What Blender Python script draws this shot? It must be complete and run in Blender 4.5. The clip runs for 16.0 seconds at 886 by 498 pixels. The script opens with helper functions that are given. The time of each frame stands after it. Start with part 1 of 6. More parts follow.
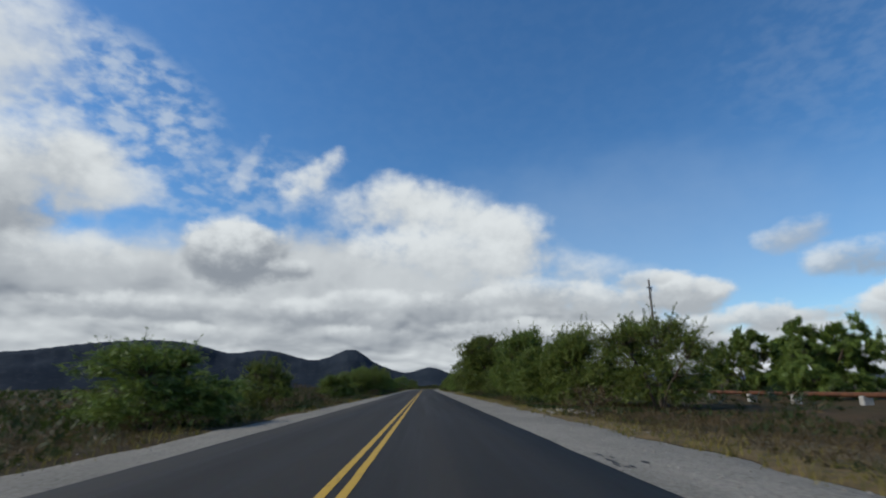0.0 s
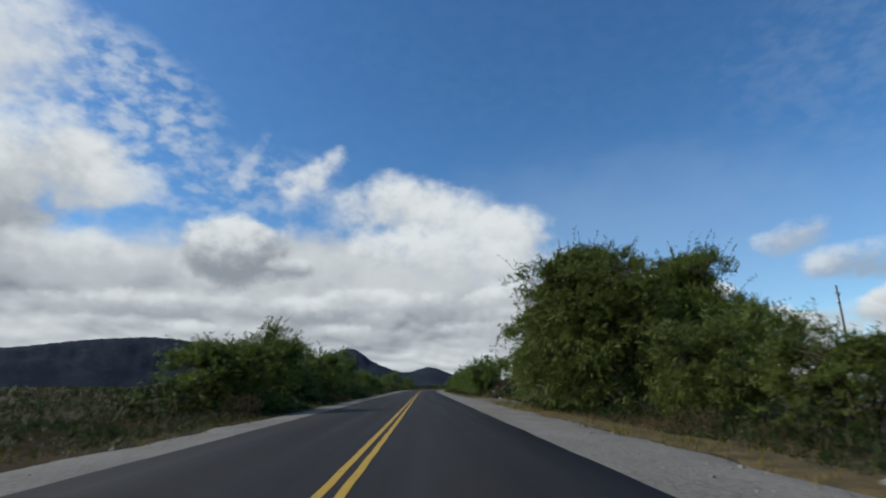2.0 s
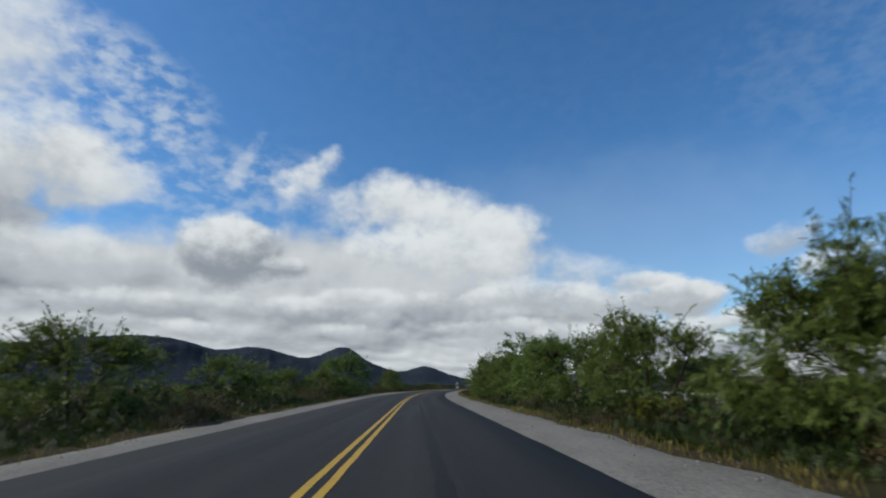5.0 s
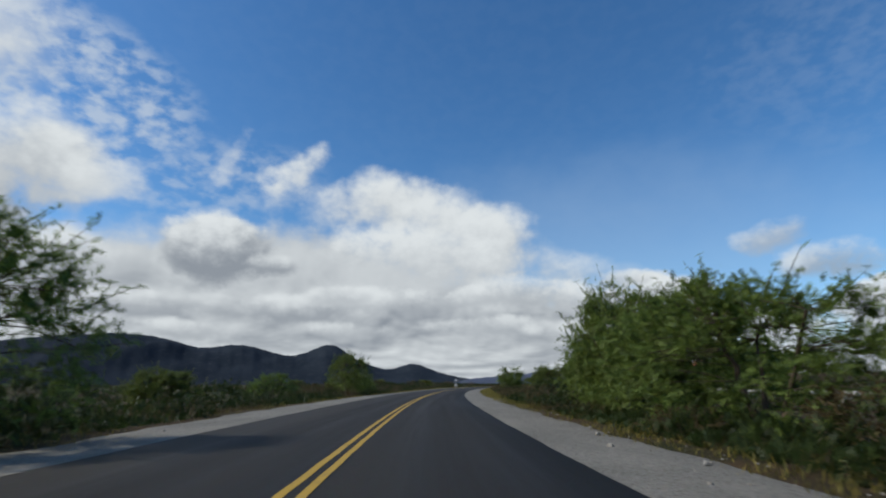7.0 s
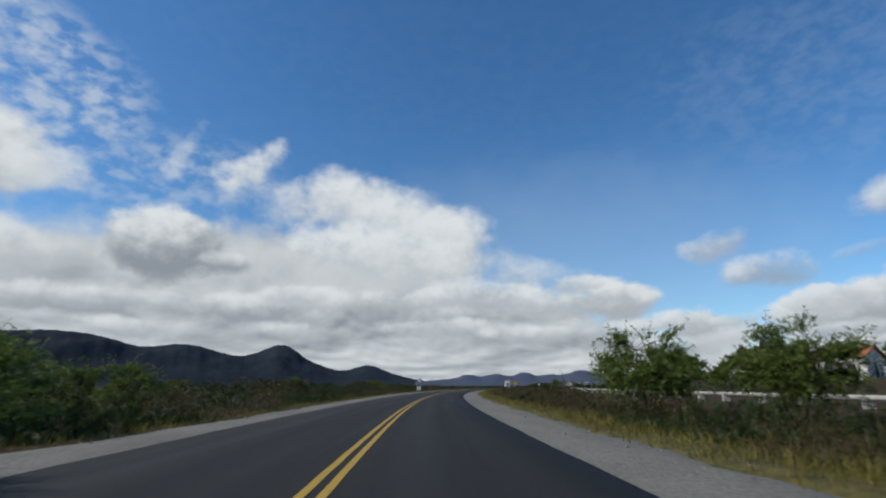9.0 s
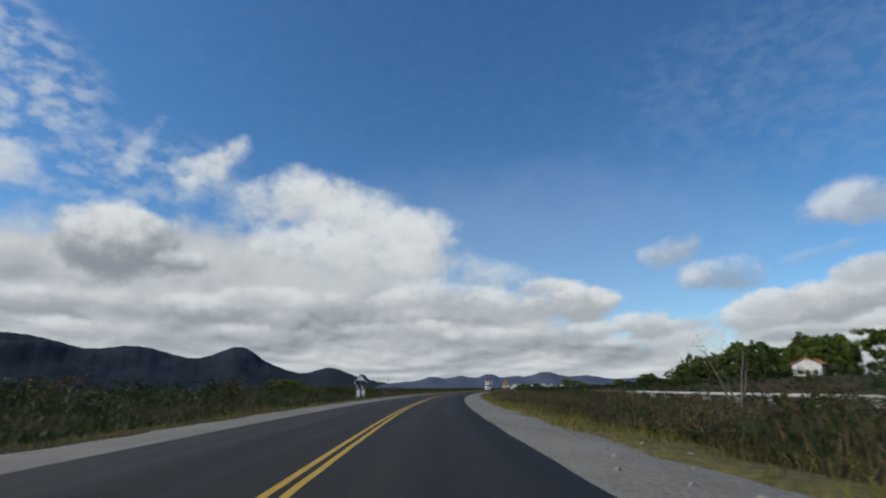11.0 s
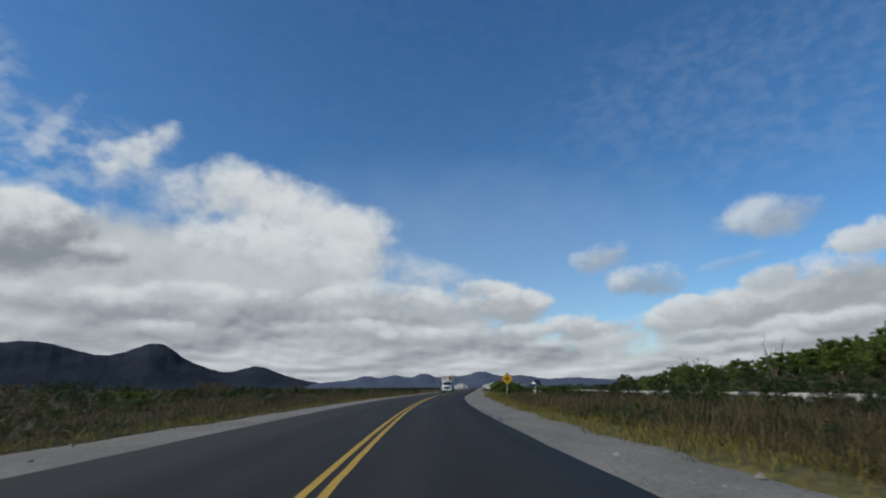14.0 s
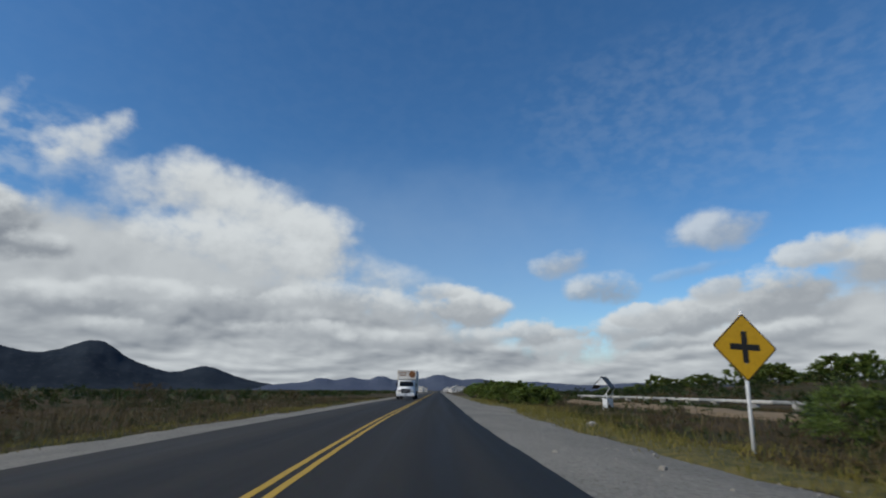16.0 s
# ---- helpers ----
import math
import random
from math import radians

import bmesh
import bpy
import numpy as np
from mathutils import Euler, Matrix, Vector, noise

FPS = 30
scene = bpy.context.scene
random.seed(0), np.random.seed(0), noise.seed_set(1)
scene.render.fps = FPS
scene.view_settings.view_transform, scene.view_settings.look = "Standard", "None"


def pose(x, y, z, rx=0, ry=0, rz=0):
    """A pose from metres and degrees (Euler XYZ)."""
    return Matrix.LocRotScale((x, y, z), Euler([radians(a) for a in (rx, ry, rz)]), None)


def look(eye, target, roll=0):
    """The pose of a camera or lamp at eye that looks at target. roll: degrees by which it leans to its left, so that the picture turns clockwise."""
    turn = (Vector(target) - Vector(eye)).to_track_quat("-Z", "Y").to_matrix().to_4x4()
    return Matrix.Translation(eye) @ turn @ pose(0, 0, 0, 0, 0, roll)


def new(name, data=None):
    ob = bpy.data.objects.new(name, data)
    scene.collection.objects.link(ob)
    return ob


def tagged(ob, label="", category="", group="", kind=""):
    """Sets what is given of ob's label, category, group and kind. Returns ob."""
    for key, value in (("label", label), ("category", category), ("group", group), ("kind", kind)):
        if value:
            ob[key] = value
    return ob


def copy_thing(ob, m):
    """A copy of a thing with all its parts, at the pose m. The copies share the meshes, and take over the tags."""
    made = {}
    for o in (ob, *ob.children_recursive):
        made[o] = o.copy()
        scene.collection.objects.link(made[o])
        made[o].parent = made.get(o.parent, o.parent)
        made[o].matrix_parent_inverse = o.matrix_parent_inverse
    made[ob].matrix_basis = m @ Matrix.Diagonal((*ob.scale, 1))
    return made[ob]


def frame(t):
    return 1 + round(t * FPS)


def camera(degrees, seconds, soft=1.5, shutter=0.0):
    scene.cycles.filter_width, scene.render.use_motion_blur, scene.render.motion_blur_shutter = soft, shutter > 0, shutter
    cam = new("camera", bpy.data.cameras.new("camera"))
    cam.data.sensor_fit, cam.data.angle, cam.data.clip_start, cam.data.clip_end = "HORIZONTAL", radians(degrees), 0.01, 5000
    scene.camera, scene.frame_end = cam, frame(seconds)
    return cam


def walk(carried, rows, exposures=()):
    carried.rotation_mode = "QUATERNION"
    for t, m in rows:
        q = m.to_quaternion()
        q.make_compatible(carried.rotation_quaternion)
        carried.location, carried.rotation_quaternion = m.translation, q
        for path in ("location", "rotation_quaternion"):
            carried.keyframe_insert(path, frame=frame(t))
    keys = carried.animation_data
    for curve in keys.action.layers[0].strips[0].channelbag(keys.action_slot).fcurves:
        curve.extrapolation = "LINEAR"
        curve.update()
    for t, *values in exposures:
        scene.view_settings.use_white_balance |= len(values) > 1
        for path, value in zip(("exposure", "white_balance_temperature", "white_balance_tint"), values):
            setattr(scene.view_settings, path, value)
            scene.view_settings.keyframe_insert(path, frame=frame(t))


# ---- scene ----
# ---- camera and its drive ----
cam = camera(82.0, 16.0, soft=2.0, shutter=0.08)
DRIVE = [
    (0.0, pose(-0.18, -0.65, 1.13, 105.10, 0.47, -0.75)),
    (0.5, pose(-0.50, 12.90, 1.13, 105.21, 0.28, -0.70)),
    (1.0, pose(-0.81, 26.43, 1.13, 104.93, -0.21, -0.95)),
    (1.5, pose(-1.07, 39.96, 1.13, 104.81, 0.30, -0.87)),
    (2.0, pose(-1.31, 53.48, 1.13, 105.11, 0.06, -0.85)),
    (2.5, pose(-1.55, 66.99, 1.13, 104.91, 0.66, -0.69)),
    (3.0, pose(-1.83, 80.49, 1.13, 105.09, 0.30, -0.65)),
    (3.5, pose(-2.17, 93.97, 1.13, 105.31, 0.07, -0.91)),
    (4.0, pose(-2.45, 107.45, 1.13, 105.19, -0.04, -0.99)),
    (4.8, pose(-2.77, 128.99, 1.13, 105.08, -0.05, -1.30)),
    (5.6, pose(-3.08, 150.50, 1.13, 104.97, -0.06, -1.60)),
    (6.5, pose(-3.44, 174.66, 1.13, 104.85, -0.07, -1.94)),
    (7.0, pose(-3.51, 188.08, 1.13, 104.81, 0.26, -2.69)),
    (7.5, pose(-3.33, 201.48, 1.13, 104.89, 0.27, -3.55)),
    (8.0, pose(-2.91, 214.87, 1.13, 104.89, 0.08, -4.83)),
    (8.5, pose(-2.30, 228.24, 1.13, 104.91, 0.15, -6.14)),
    (9.0, pose(-1.34, 241.58, 1.13, 105.03, 0.02, -7.54)),
    (9.8, pose(0.94, 262.84, 1.13, 105.12, 0.11, -9.09)),
    (10.6, pose(3.95, 283.98, 1.13, 105.21, 0.20, -10.64)),
    (11.5, pose(8.00, 307.61, 1.13, 105.30, 0.30, -12.39)),
    (12.0, pose(10.41, 320.70, 1.13, 105.30, -0.15, -13.14)),
    (12.5, pose(13.05, 333.73, 1.13, 105.02, 0.18, -14.12)),
    (13.0, pose(15.83, 346.72, 1.13, 104.83, -0.12, -15.92)),
    (13.5, pose(19.05, 359.60, 1.13, 104.84, 0.25, -17.54)),
    (14.0, pose(22.65, 372.37, 1.13, 105.19, 0.38, -18.60)),
    (14.5, pose(26.55, 385.04, 1.13, 104.79, 0.11, -20.01)),
    (15.0, pose(30.80, 397.59, 1.13, 105.21, -0.19, -21.07)),
    (15.5, pose(35.18, 410.08, 1.13, 105.21, 0.16, -21.98)),
    (16.0, pose(39.71, 422.50, 1.13, 105.52, -0.24, -23.22)),
]
walk(cam, DRIVE, [(0.0, -0.05), (1.5, -0.05), (2.0, -0.04), (2.3, 0.13), (2.6, 0.17), (3.2, 0.11), (4.0, -0.03), (7.0, -0.03), (8.5, -0.06), (12.0, -0.17), (14.0, -0.22), (16.0, -0.22)])

# ---- world, sun ----
SUN_ELEV, SUN_AZ = 40.0, -98.0     # degrees; azimuth from +y towards +x


def wire(nt, sock, v):
    if isinstance(v, bpy.types.NodeSocket):
        nt.links.new(v, sock)
    elif v is not None:
        sock.default_value = v


def mth(nt, op, a, b=None, c=None, clamp=False):
    n = nt.nodes.new("ShaderNodeMath")
    n.operation, n.use_clamp = op, clamp
    for s, v in zip(n.inputs, (a, b, c)):
        wire(nt, s, v)
    return n.outputs[0]


def smooth(nt, v, lo, hi, to0=0.0, to1=1.0):
    n = nt.nodes.new("ShaderNodeMapRange")
    n.interpolation_type = "SMOOTHSTEP"
    for k, x in zip(("Value", "From Min", "From Max", "To Min", "To Max"), (v, lo, hi, to0, to1)):
        wire(nt, n.inputs[k], x)
    return n.outputs[0]


def blend(nt, fac, a, b, mode="MIX"):
    n = nt.nodes.new("ShaderNodeMix")
    n.data_type, n.blend_type = "RGBA", mode
    wire(nt, n.inputs[0], fac)
    for k, v in ((6, a), (7, b)):
        if isinstance(v, tuple):
            v = (*v[:3], 1.0)
        wire(nt, n.inputs[k], v)
    return n.outputs[2]


def fbm(nt, vec, scale, detail=6.0, rough=0.55, distort=0.0):
    n = nt.nodes.new("ShaderNodeTexNoise")
    wire(nt, n.inputs["Vector"], vec)
    n.inputs["Scale"].default_value, n.inputs["Detail"].default_value = scale, detail
    n.inputs["Roughness"].default_value, n.inputs["Distortion"].default_value = rough, distort
    return n.outputs[0]


def joined(nt, x, y, z):
    n = nt.nodes.new("ShaderNodeCombineXYZ")
    for s, v in zip(n.inputs, (x, y, z)):
        wire(nt, s, v)
    return n.outputs[0]


def sky_world():
    world = bpy.data.worlds.new("sky")
    scene.world = world
    world.use_nodes = True
    nt = world.node_tree
    nt.nodes.clear()
    sky = nt.nodes.new("ShaderNodeTexSky")
    sky.sky_type, sky.sun_disc = "NISHITA", False
    sky.sun_elevation, sky.sun_rotation = radians(SUN_ELEV), radians(SUN_AZ)
    sky.altitude, sky.air_density, sky.dust_density, sky.ozone_density = 300, 1.0, 0.6, 3.0
    co = nt.nodes.new("ShaderNodeTexCoord").outputs["Generated"]
    sep = nt.nodes.new("ShaderNodeSeparateXYZ")
    nt.links.new(co, sep.inputs[0])
    x, y, z = sep.outputs
    az = mth(nt, "MULTIPLY", mth(nt, "ARCTAN2", x, y), 57.2958)
    el = mth(nt, "MULTIPLY", mth(nt, "ARCSINE", z), 57.2958)
    # upper limit of the pale cloud layer over the azimuth
    ramp = nt.nodes.new("ShaderNodeValToRGB")
    ramp.color_ramp.interpolation = "B_SPLINE"
    stops = [(-70, 16), (-36, 15.6), (-28, 17), (-20, 18), (-13, 18.4), (-6, 17), (2, 14.5), (10, 12.8), (16, 11.6), (22, 10), (28, 8.4),
             (33, 6.6), (37, 5.6), (41, 6.4), (48, 8.4), (56, 10), (63, 11.6), (90, 12)]
    els = ramp.color_ramp.elements
    for i, (a, e) in enumerate(stops):
        p = (a + 70) / 160
        q = els[i] if i < 2 else els.new(p)
        q.position, q.color = p, (e / 30, e / 30, e / 30, 1)
    wire(nt, ramp.inputs[0], mth(nt, "DIVIDE", mth(nt, "ADD", az, 70.0), 160.0, clamp=True))
    top = mth(nt, "ADD", mth(nt, "MULTIPLY", ramp.outputs[0], 30.0), -0.7)
    flat = joined(nt, mth(nt, "MULTIPLY", az, 0.1), mth(nt, "MULTIPLY", el, 0.125), 0.0)
    puff = mth(nt, "SUBTRACT", fbm(nt, flat, 1.9, 3.0, 0.45), 0.5)
    fine = mth(nt, "SUBTRACT", fbm(nt, flat, 5.6, 6.0, 0.55), 0.5)
    ragged = mth(nt, "ADD", mth(nt, "MULTIPLY", puff, 2.3), mth(nt, "MULTIPLY", fine, 1.1))

    def lift(v, k, plus):
        return mth(nt, "ADD", mth(nt, "MULTIPLY", v, k), plus)

    def local(a, e, ra, re, tilt=0.0):
        da, de = mth(nt, "SUBTRACT", az, a), mth(nt, "SUBTRACT", el, e)
        c, s = math.cos(radians(tilt)), math.sin(radians(tilt))
        u = mth(nt, "ADD", mth(nt, "MULTIPLY", da, c / ra), mth(nt, "MULTIPLY", de, s / ra))
        v = mth(nt, "ADD", mth(nt, "MULTIPLY", da, -s / re), mth(nt, "MULTIPLY", de, c / re))
        return mth(nt, "SUBTRACT", 1.0, mth(nt, "ADD", mth(nt, "MULTIPLY", u, u), mth(nt, "MULTIPLY", v, v))), u, v

    deep = nt.nodes.new("ShaderNodeHueSaturation")
    deep.inputs["Saturation"].default_value, deep.inputs["Value"].default_value = 1.22, SKY
    nt.links.new(sky.outputs[0], deep.inputs["Color"])
    col = blend(nt, 1.0, deep.outputs[0], (0.87, 0.965, 1.0), "MULTIPLY")
    # thin rippled high cloud
    wisp = fbm(nt, joined(nt, mth(nt, "MULTIPLY", az, 0.10), mth(nt, "MULTIPLY", el, 0.17), 3.0), 5.2, 5.0, 0.50, 0.15)
    haze = smooth(nt, wisp, 0.33, 0.70, 0.0, 0.7)
    left = smooth(nt, local(-37, 26.5, 15, 8, -10)[0], 0.0, 0.8)
    mid = smooth(nt, local(-24, 20.5, 15, 5, 8)[0], 0.0, 0.9, 0.0, 0.62)
    right = smooth(nt, local(54, 27, 28, 11, -6)[0], 0.0, 0.9, 0.0, 0.13)
    veil = mth(nt, "MULTIPLY", haze, mth(nt, "MAXIMUM", mth(nt, "MAXIMUM", left, right), mth(nt, "MAXIMUM", mid, 0.02)))
    col = blend(nt, veil, col, (0.56, 0.64, 0.73))
    # pale thin haze round the cloud bank
    pale = mth(nt, "ADD", local(20, 13, 36, 14)[0], mth(nt, "MULTIPLY", puff, 0.5))
    col = blend(nt, smooth(nt, pale, 0.0, 1.1, 0.0, 0.20), col, (0.50, 0.62, 0.74))
    # the layer: rows of flat-based clouds that close up towards the horizon, lit from above
    rows = mth(nt, "MULTIPLY", mth(nt, "LOGARITHM", mth(nt, "MAXIMUM", lift(el, 1.0, 2.5), 1.0), 2.718), 1.5)
    a1 = mth(nt, "MULTIPLY", az, 0.085)
    n0 = fbm(nt, joined(nt, a1, rows, 7.0), 1.45, 3.5, 0.48, 0.2)
    n1 = fbm(nt, joined(nt, lift(a1, 1.0, -0.05), lift(rows, 1.0, 0.13), 7.0), 1.45, 3.5, 0.48, 0.2)
    lit = mth(nt, "MULTIPLY", mth(nt, "SUBTRACT", n0, n1), 2.4)
    lit = mth(nt, "ADD", lit, mth(nt, "MULTIPLY", mth(nt, "SUBTRACT", n0, 0.5), -0.7))
    lit = mth(nt, "MULTIPLY", lit, smooth(nt, el, 7.0, 14.0, 1.0, 0.35))
    lit = mth(nt, "ADD", lit, smooth(nt, el, 3.0, 14.0, 0.56, 0.72))
    for a, e, ra, re, k in ((-8, 7.2, 26, 1.7, 0.36), (-36, 9.5, 12, 3.0, 0.25), (-3, 5.0, 20, 1.0, 0.14), (28, 4.6, 20, 1.0, 0.16)):
        lit = mth(nt, "SUBTRACT", lit, smooth(nt, mth(nt, "ADD", local(a, e, ra, re)[0], mth(nt, "MULTIPLY", ragged, 0.5)), -0.3, 1.2, 0.0, k))
    grey, white = (0.200, 0.232, 0.280), (0.735, 0.780, 0.800)
    cover = smooth(nt, mth(nt, "ADD", mth(nt, "DIVIDE", mth(nt, "SUBTRACT", top, el), 2.4), mth(nt, "MULTIPLY", ragged, 0.8)), -0.2, 1.3)
    col = blend(nt, cover, col, blend(nt, mth(nt, "ADD", lit, 0.0, clamp=True), grey, white))
    # single cumulus heaps in front: azimuth, elevation, half sizes, tilt, cover, shade of the base, softness
    heaps = [(-43, 14.5, 6.5, 6.0, 0, 1.0, 0.8, 0.8), (-45, 29, 9, 7.5, 0, 0.85, 0.25, 1.3), (-44.5, 16.5, 9, 6.5, 0, 1.0, 0.75, 1.0), (-38.2, 20, 7.2, 5.4, 0, 1.0, 0.45, 0.9), (-33.5, 19, 5.5, 2.6, 0, 0.8, 0.2, 1.2),
             (-36, 11.5, 9, 3.4, 0, 0.8, 0.5, 1.0), (-21.3, 22.9, 3.8, 1.5, 62, 0.7, 0.1, 1.5), (-15.6, 20.6, 5.4, 2.6, 40, 0.55, 0.2, 1.7), (-14.6, 23.2, 5.2, 2.2, 34, 0.85, 0.15, 1.4), (-10, 20.2, 5, 3.2, 20, 0.7, 0.2, 1.5), (14.5, 13.4, 5.5, 3.2, -24, 0.75, 0.35, 1.5), (20, 11.4, 6.0, 2.2, -12, 0.6, 0.45, 1.5),
             (-3.5, 20.7, 8.5, 4.3, 0, 1.0, 0.24, 0.95), (3.5, 18.6, 8.0, 4.4, -8, 1.0, 0.2, 0.95), (8.5, 16.6, 7.0, 4.6, -10, 1.0, 0.32, 0.9), (1.5, 14.6, 13.5, 4.6, -6, 1.0, 0.35, 0.9), (-21.8, 13.8, 6.6, 4.4, 0, 1.0, 0.86, 0.6, 0.12),
             (-16.2, 12.4, 3.4, 1.5, 0, 0.8, 0.95, 0.9), (11.5, 10.6, 7.0, 2.2, -4, 0.9, 0.6, 0.9), (18.5, 9.0, 6, 2.2, -6, 0.9, 0.55, 0.9), (25.4, 8.9, 5.8, 2.5, -4, 1.0, 0.6, 0.7),
             (-30, 7.8, 8, 1.7, 0, 0.8, 0.75, 0.9), (-14, 8.0, 8, 1.6, 0, 0.8, 0.8, 0.9), (-2, 8.8, 8, 1.9, 0, 0.75, 0.62, 0.9), (-25, 5.4, 6, 1.2, 0, 0.75, 0.62, 0.9), (-7, 5.6, 6, 1.2, 0, 0.75, 0.62, 0.9), (7, 6.2, 7, 1.4, 0, 0.75, 0.62, 0.9), (17, 5.4, 6, 1.2, 0, 0.75, 0.6, 0.9), (26, 5.6, 5, 1.2, 0, 0.75, 0.6, 0.9), (46, 5.0, 6, 1.2, 0, 0.75, 0.75, 0.9), (57, 5.6, 6, 1.3, 0, 0.75, 0.75, 0.9),
             (37.5, 4.9, 7, 1.7, 0, 0.95, 0.4, 0.9), (33.2, 6.2, 4.8, 1.8, 0, 0.95, 0.6, 0.8), (41.5, 6.2, 5.5, 1.7, 6, 0.95, 0.55, 0.8), (49, 7.6, 5.5, 2.3, 8, 1.0, 0.66, 0.7), (57, 9.2, 6, 2.8, 8, 1.0, 0.66, 0.7), (66, 11, 7, 3.2, 0, 1.0, 0.6, 0.7),
             (37.6, 6.2, 3.0, 1.1, 0, 0.85, 0.45, 0.6), (44.5, 7.7, 3.4, 1.4, 4, 0.9, 0.45, 0.6), (52, 10.0, 3.6, 1.7, 6, 0.9, 0.45, 0.6), (60, 12.2, 3.8, 1.9, 6, 0.9, 0.45, 0.6), (22, 10.6, 3.4, 1.3, 0, 0.8, 0.45, 0.7), (6, 10.2, 4.0, 1.5, 0, 0.75, 0.5, 0.8), (-9, 10.2, 4.0, 1.4, 0, 0.75, 0.5, 0.8),
             (36.6, 13.6, 4.2, 1.8, 6, 0.72, 0.6, 1.0), (40.8, 10.7, 4.4, 2.1, -4, 0.78, 0.75, 0.9), (52.6, 15.8, 5.0, 2.6, 6, 0.74, 0.6, 1.0), (49.5, 11.8, 4.4, 0.9, 8, 0.45, 0.7, 1.3)]
    for a, e, ra, re, tilt, much, shade, soft, *low in heaps:
        d, u, v = local(a, e - (0.8 if e > 9 and a > -16 and a < 15 else 0.0), ra, re, tilt)
        d = mth(nt, "ADD", d, mth(nt, "MULTIPLY", ragged, 1.25 if re < 2 and e < 9 else 0.62 if ra > 6 else 1.5 if e > 20.5 else 0.9))
        up = mth(nt, "SUBTRACT", mth(nt, "ADD", v, mth(nt, "MULTIPLY", puff, 1.3)), mth(nt, "MULTIPLY", u, 0.22))
        up = mth(nt, "ADD", up, mth(nt, "MULTIPLY", fine, 1.15))
        tone = blend(nt, smooth(nt, up, -0.55 + sum(low), 0.75 + sum(low), 1.0 - shade, 1.0), grey, white)
        col = blend(nt, smooth(nt, d, 0.0, soft, 0.0, much), col, tone)
    bg = nt.nodes.new("ShaderNodeBackground")
    wire(nt, bg.inputs["Color"], col)
    bg.inputs["Strength"].default_value = 1.0
    nt.links.new(bg.outputs[0], nt.nodes.new("ShaderNodeOutputWorld").inputs[0])


SKY = 0.140
sky_world()
lamp = bpy.data.lights.new("sun", "SUN")
lamp.energy, lamp.angle, lamp.color = 3.1, radians(0.6), (1.0, 0.94, 0.84)
sun = new("sun", lamp)
_a, _e = radians(SUN_AZ), radians(SUN_ELEV)
SUN_DIR = Vector((math.sin(_a) * math.cos(_e), math.cos(_a) * math.cos(_e), math.sin(_e)))
sun.matrix_world = look(SUN_DIR * 200, (0, 0, 0))

# ---- the road's line: straight, one bend to the right, straight ----
ROAD_X, ROAD_Y, HEAD, BEND0, BEND1, RADIUS = -0.34, -40.0, radians(1.194), 170.0, 456.0, 685.0


def line_at(s):
    """Arrays of x, y and heading of the centre line at s metres."""
    s = np.asarray(s, float)
    fx, fy = -math.sin(HEAD), math.cos(HEAD)
    bx, by = ROAD_X + fx * (BEND0 + 40), ROAD_Y + fy * (BEND0 + 40)
    cx, cy = bx + RADIUS * math.cos(HEAD), by + RADIUS * math.sin(HEAD)
    h = HEAD - np.clip(s - BEND0, 0, BEND1 - BEND0) / RADIUS
    x, y = cx - RADIUS * np.cos(h), cy - RADIUS * np.sin(h)
    over = np.where(s < BEND0, s - BEND0, np.where(s > BEND1, s - BEND1, 0))
    return x - np.sin(h) * over, y + np.cos(h) * over, h


MEAN_H = radians(-10.0)


def spot(s, lat):
    """World x, y at s metres along the road and lat metres to its right; far off the offsets run parallel."""
    x, y, h = line_at(s)
    near = np.clip(lat, -60, 60)
    far = lat - near
    return x + np.cos(h) * near + math.cos(MEAN_H) * far, y + np.sin(h) * near + math.sin(MEAN_H) * far


def place(s, lat, z=0.0, turn=0.0, size=(1, 1, 1)):
    """A pose at a spot of the road, y axis along the road."""
    x, y = spot(s, lat)
    h = float(line_at(s)[2])
    return pose(float(x), float(y), z, 0, 0, math.degrees(h) + turn) @ Matrix.Diagonal((*size, 1))


def bump_at(s, c, w):
    return np.exp(-((np.asarray(s, float) - c) / w) ** 4)


def edge_right(s):
    s = np.asarray(s, float)
    e = np.interp(s, [90, 130, 395, 430], [6.05, 5.78, 5.78, 6.5]) + 0.4 * bump_at(s, 103.5, 8.2) + 1.0 * bump_at(s, 466, 7)
    return e + 0.12 * np.sin(s * 0.9) + 0.09 * np.sin(s * 2.3 + 1) + 0.05 * np.sin(s * 5.1)


def edge_left(s):
    s = np.asarray(s, float)
    e = np.interp(s, [60, 130, 185, 212, 244, 262, 300, 330, 376, 395, 430, 460], [4.95, 5.15, 5.8, 6.9, 6.8, 5.9, 6.4, 7.0, 7.3, 6.6, 6.3, 5.9])
    return e + 0.12 * np.sin(s * 0.8 + 2) + 0.10 * np.sin(s * 2.1) + 0.05 * np.sin(s * 4.7)


def tar_left(s):
    """Half width of the asphalt to the left of the centre line."""
    return np.interp(s, [40, 120, 240, 320, 430, 460], [3.4, 3.95, 4.2, 4.4, 4.4, 4.1])


def lumps(x, y):
    return (np.sin(x * 0.37 + 1.3) * np.cos(y * 0.31) + 0.6 * np.sin(x * 0.83 + y * 0.71) + 0.4 * np.cos(x * 1.9 - y * 1.3)) / 2


